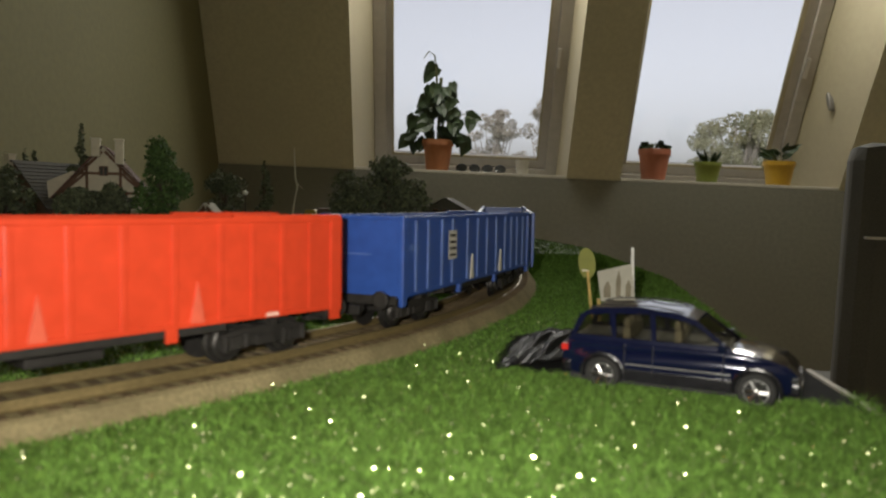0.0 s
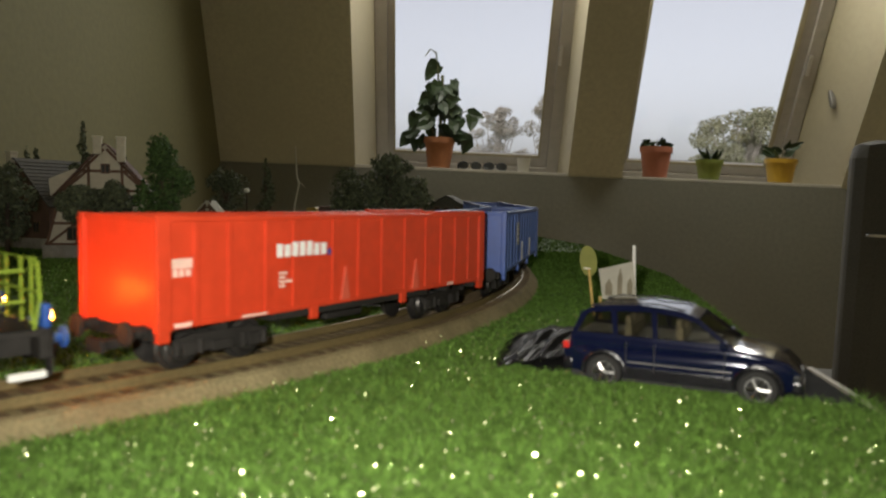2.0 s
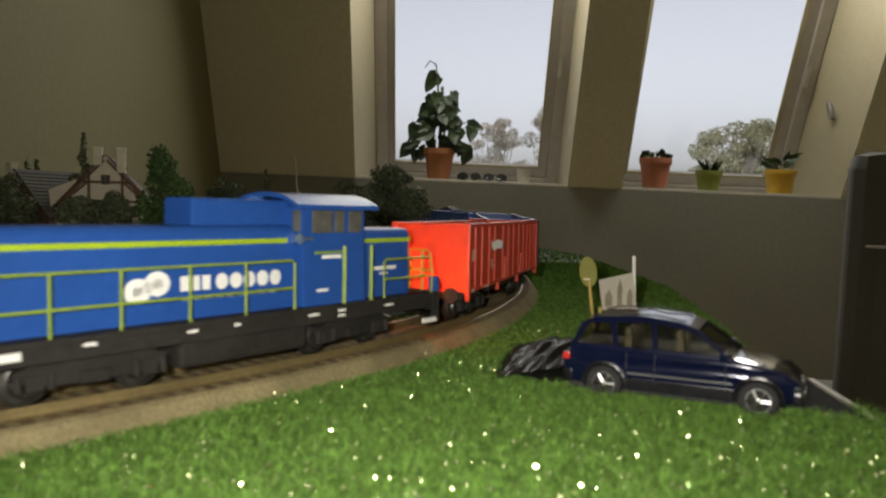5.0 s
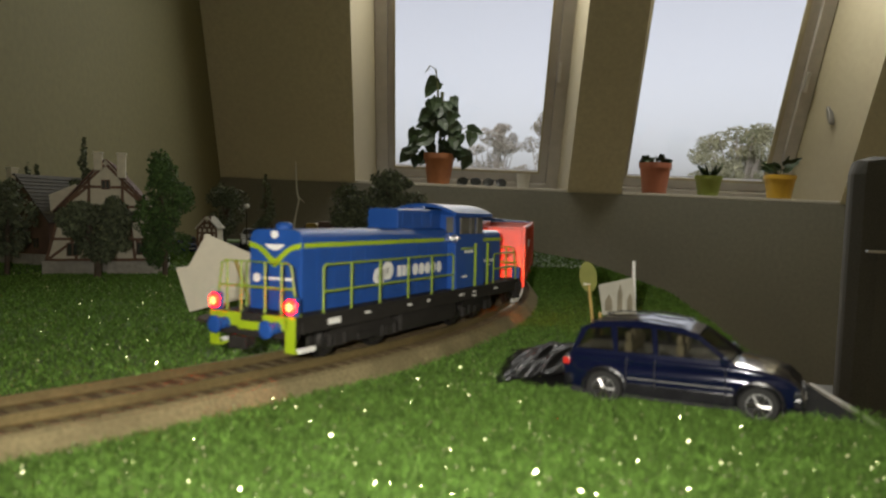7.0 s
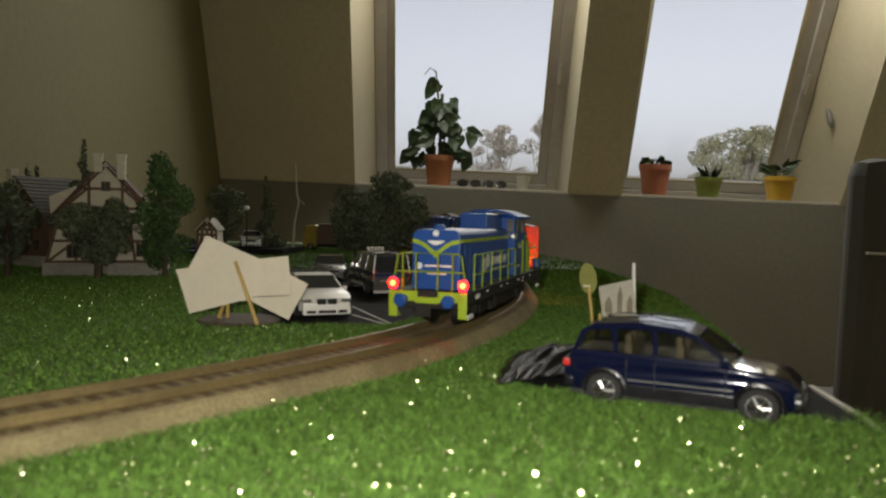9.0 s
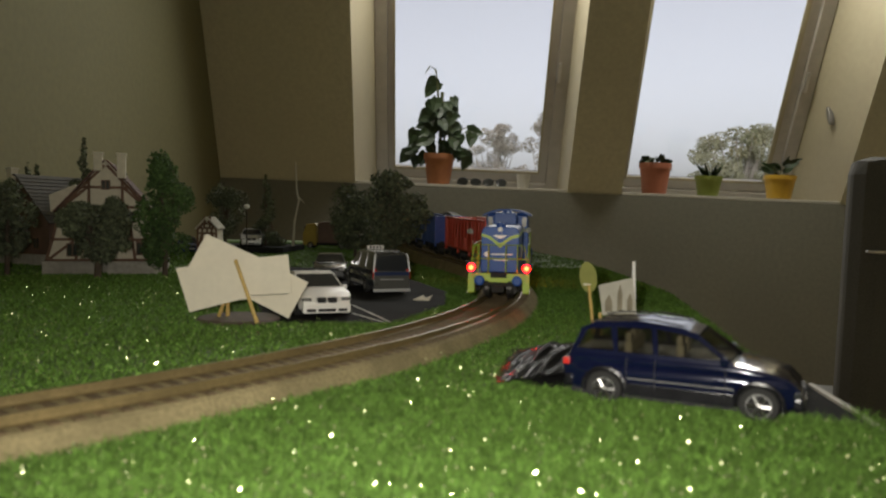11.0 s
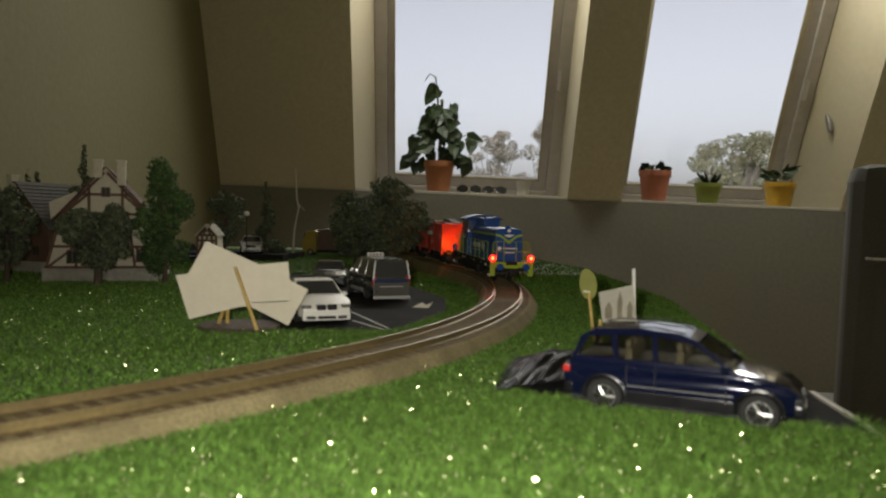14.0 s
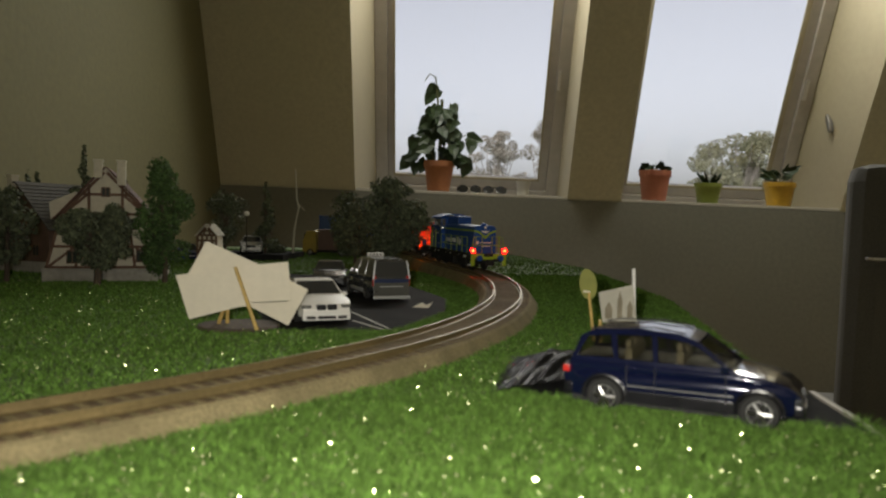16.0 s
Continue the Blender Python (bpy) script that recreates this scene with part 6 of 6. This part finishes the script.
for x, mat_, r_, h_, label, kind_ in ((0.785, REDPOT, 0.063, 0.125, "small succulent with trailing leaves in a dark red pot", 0), (1.005, GREENPOT, 0.053, 0.082, "spiky small agave in an olive green pot", 1),
                                      (1.295, YELPOT, 0.06, 0.098, "small leafy plant in a yellow pot", 2)):
    px3, py3, pz3 = on_sill(x, 0.06)
    p_ = room_thing("potted_plant", label, "plant", px3, py3, pz3, "pots on the sill")
    pot(p_, r_ * 0.76, r_, h_, mat_, "glazed plant pot")
    n_ = (16, 20, 13)[kind_]
    for k in range(n_):
        a = 2 * math.pi * k / n_ + rg.uniform(-0.3, 0.3)
        bm = B()
        if kind_ == 1:
            up = rg.uniform(0.03, 0.065)
            leaf(bm, (0.01 * math.cos(a), 0.01 * math.sin(a), h_ * 0.88), (0.055 * math.cos(a), 0.04 * math.sin(a), h_ * 0.9 + up), 0.008, 0.5)
        elif kind_ == 0:
            b0 = (0.035 * math.cos(a), 0.03 * math.sin(a), h_ * 0.95 + rg.uniform(0, 0.03))
            leaf(bm, b0, (b0[0] * 2.0, b0[1] * 1.6, b0[2] + rg.uniform(-0.03, 0.03)), 0.017, 0.4)
        else:
            hh = rg.uniform(0.02, 0.06)
            b0 = (0.02 * math.cos(a), 0.02 * math.sin(a), h_ * 0.9 + hh)
            leaf(bm, b0, (0.085 * math.cos(a), 0.06 * math.sin(a), h_ * 0.9 + hh + rg.uniform(-0.005, 0.035)), 0.014, 0.3)
        metres_part("leaf", bm, LEAF, p_)
    bm = B()
    for k in range(5):
        a = rg.uniform(0, 6.3)
        tube(bm, [(0, 0, h_ * 0.85), (0.02 * math.cos(a), 0.02 * math.sin(a), h_ + 0.01), (0.04 * math.cos(a), 0.03 * math.sin(a), h_ + 0.03)], 0.003, 5, 0.0015)
    metres_part("stem", bm, STEM, p_)

for x in (0.022, 0.128):
    gx_, gy_, gz_ = on_sill(x, 0.05)
    gl_ = room_thing("sunglasses", "dark sunglasses lying on the window sill", "glasses", gx_, gy_, gz_, "sunglasses on the sill")
    for sd in (-1, 1):
        bm = B()
        lathe(bm, [(0.002, -0.003), (0.021, -0.003), (0.023, 0.0), (0.021, 0.003), (0.002, 0.004)], 18, Matrix.Translation((sd * 0.026, 0, 0.017)) @ Matrix.Diagonal((1, 1, 0.74, 1)) @ Matrix.Rotation(math.pi / 2, 4, "X"))
        metres_part("lens", bm, DARKGLASS, gl_, "dark lens")
        bm = B()
        tube(bm, [(sd * 0.048, 0, 0.022), (sd * 0.05, 0.05, 0.014), (sd * 0.045, 0.1, 0.004)], 0.0022, 6)
        metres_part("temple", bm, TRIMBLACK, gl_)
    bm = B()
    tube(bm, [(-0.008, 0, 0.024), (0, -0.002, 0.027), (0.008, 0, 0.024)], 0.002, 6)
    metres_part("bridge", bm, TRIMBLACK, gl_)
gx_, gy_, gz_ = on_sill(0.245, 0.06)
cup = room_thing("small_cup", "small grey empty plant cup on the window sill", "cup", gx_, gy_, gz_)
bm = B()
lathe(bm, [(0.02, 0), (0.022, 0.002), (0.029, 0.058), (0.026, 0.058), (0.02, 0.006), (0.001, 0.005)], 24)
metres_part("body", bm, SILL, cup)

# ---- the office chair by the board ----
chair = room_thing("office_chair", "black upholstered office chair beside the layout board", "chair", 0.888, 1.22, 0.016)
bm = B()
box(bm, -0.25, 0.25, -0.035, 0.035, -0.34, 0.112, 0.03)
for v in bm.verts:
    v.co.y += 0.16 * v.co.x * v.co.x
back_ = metres_part("backrest", bm, CHAIRM, chair, "black padded backrest")
bm = B()
box(bm, -0.245, 0.245, -0.044, -0.034, -0.045, -0.040, 0.002)
metres_part("piping", bm, BARE, back_, "thin pale seam")
bm = B()
box(bm, -0.26, 0.26, -0.02, 0.48, -0.44, -0.36, 0.03)
metres_part("seat", bm, CHAIRM, chair, "black padded seat")
bm = B()
tube(bm, [(0, 0.03, -0.42), (0, 0.05, -0.2)], 0.025, 8)
metres_part("bracket", bm, TRIMBLACK, chair)
bm = B()
tube(bm, [(0, 0.22, -0.44), (0, 0.22, -0.74)], 0.03, 10)
metres_part("post", bm, BARE, chair, "metal gas post")
for k in range(5):
    a = 2 * math.pi * k / 5
    bm = B()
    tube(bm, [(0, 0.22, -0.73), (0.28 * math.cos(a), 0.22 + 0.28 * math.sin(a), -0.765)], 0.022, 8, 0.014)
    metres_part("leg", bm, TRIMBLACK, chair)
    bm = B()
    lathe(bm, [(0.015, -0.012), (0.028, -0.012), (0.028, 0.012), (0.015, 0.012)], 14, Matrix.Translation((0.28 * math.cos(a), 0.22 + 0.28 * math.sin(a), -0.802)) @ ALONG_X)
    metres_part("castor", bm, TRIMBLACK, chair)



# ---- movement ----
RUN = [(0, -252.1), (0.5, -230.0), (1, -207.8), (1.5, -185.0), (2, -162.5), (2.5, -140.6), (3, -118.6), (3.5, -96.4), (4, -74.1),
       (5.25, -18.7), (6.5, 35.7), (7, 57.4), (7.5, 79.4), (8, 101.6), (8.5, 124.0), (9, 146.6), (10.25, 208.0), (11.5, 273.8), (12, 300.8), (12.5, 327.0),
       (13, 352.0), (13.5, 376.0), (14, 400.2), (14.5, 424.6), (15, 448.9), (15.5, 472.7), (16, 496.0)]


def run_at(t):
    """Place of the locomotive's rear end along the track, smooth between the rows."""
    T = [r[0] for r in RUN]
    S = [r[1] for r in RUN]
    i = max(0, min(len(T) - 2, int(np.searchsorted(T, t, "right")) - 1))
    slope = lambda k: (S[min(k + 1, len(S) - 1)] - S[max(k - 1, 0)]) / (T[min(k + 1, len(T) - 1)] - T[max(k - 1, 0)])
    w = T[i + 1] - T[i]
    u = (t - T[i]) / w
    a, b = slope(i) * w, slope(i + 1) * w
    return (2 * u**3 - 3 * u * u + 1) * S[i] + (u**3 - 2 * u * u + u) * a + (-2 * u**3 + 3 * u * u) * S[i + 1] + (u**3 - u * u) * b


def motions():
    """The train runs along the track; bogies follow the curve and wheels roll."""
    for ob, ahead, length, pivot in ((loco, 0.0, LO, 41.0), (red, 181.5, WL, 52.0), (blue, 358.0, WL, 52.0), (blue_ahead, 534.5, WL, 52.0)):
        rows, turns = [], {}
        bogies = [c for c in ob.children if c.name.startswith("bogie")]
        rolls = []
        for k in range(161):
            t = k / 10
            s = run_at(t) + ahead + length / 2
            a, b = on_track(s - pivot), on_track(s + pivot)
            d = b - a
            chord = math.atan2(d.x, d.y)
            mid = (a + b) / 2
            climb = math.atan2(d.z, 2 * pivot)
            rows.append((t, Matrix.Translation(Vector((mid.x, mid.y, RAIL_Z + mid.z)) * MM) @ Matrix.Rotation(-chord, 4, "Z") @ Matrix.Rotation(climb, 4, "X")))
            rolls.append((t, run_at(t) / 5.4))
            for c in bogies:
                y = c["pivot"]
                turns.setdefault(c, []).append((t, Matrix.Translation((0, y * MM, 0)) @ Matrix.Rotation(chord - heading(s + y), 4, "Z")))
        walk(ob, rows)
        for c in bogies:
            walk(c, turns[c])
            for w in c.children:
                at = w.matrix_basis.translation.copy()
                walk(w, [(t, Matrix.Translation(at) @ Matrix.Rotation(-a, 4, "X")) for t, a in rolls])


motions()
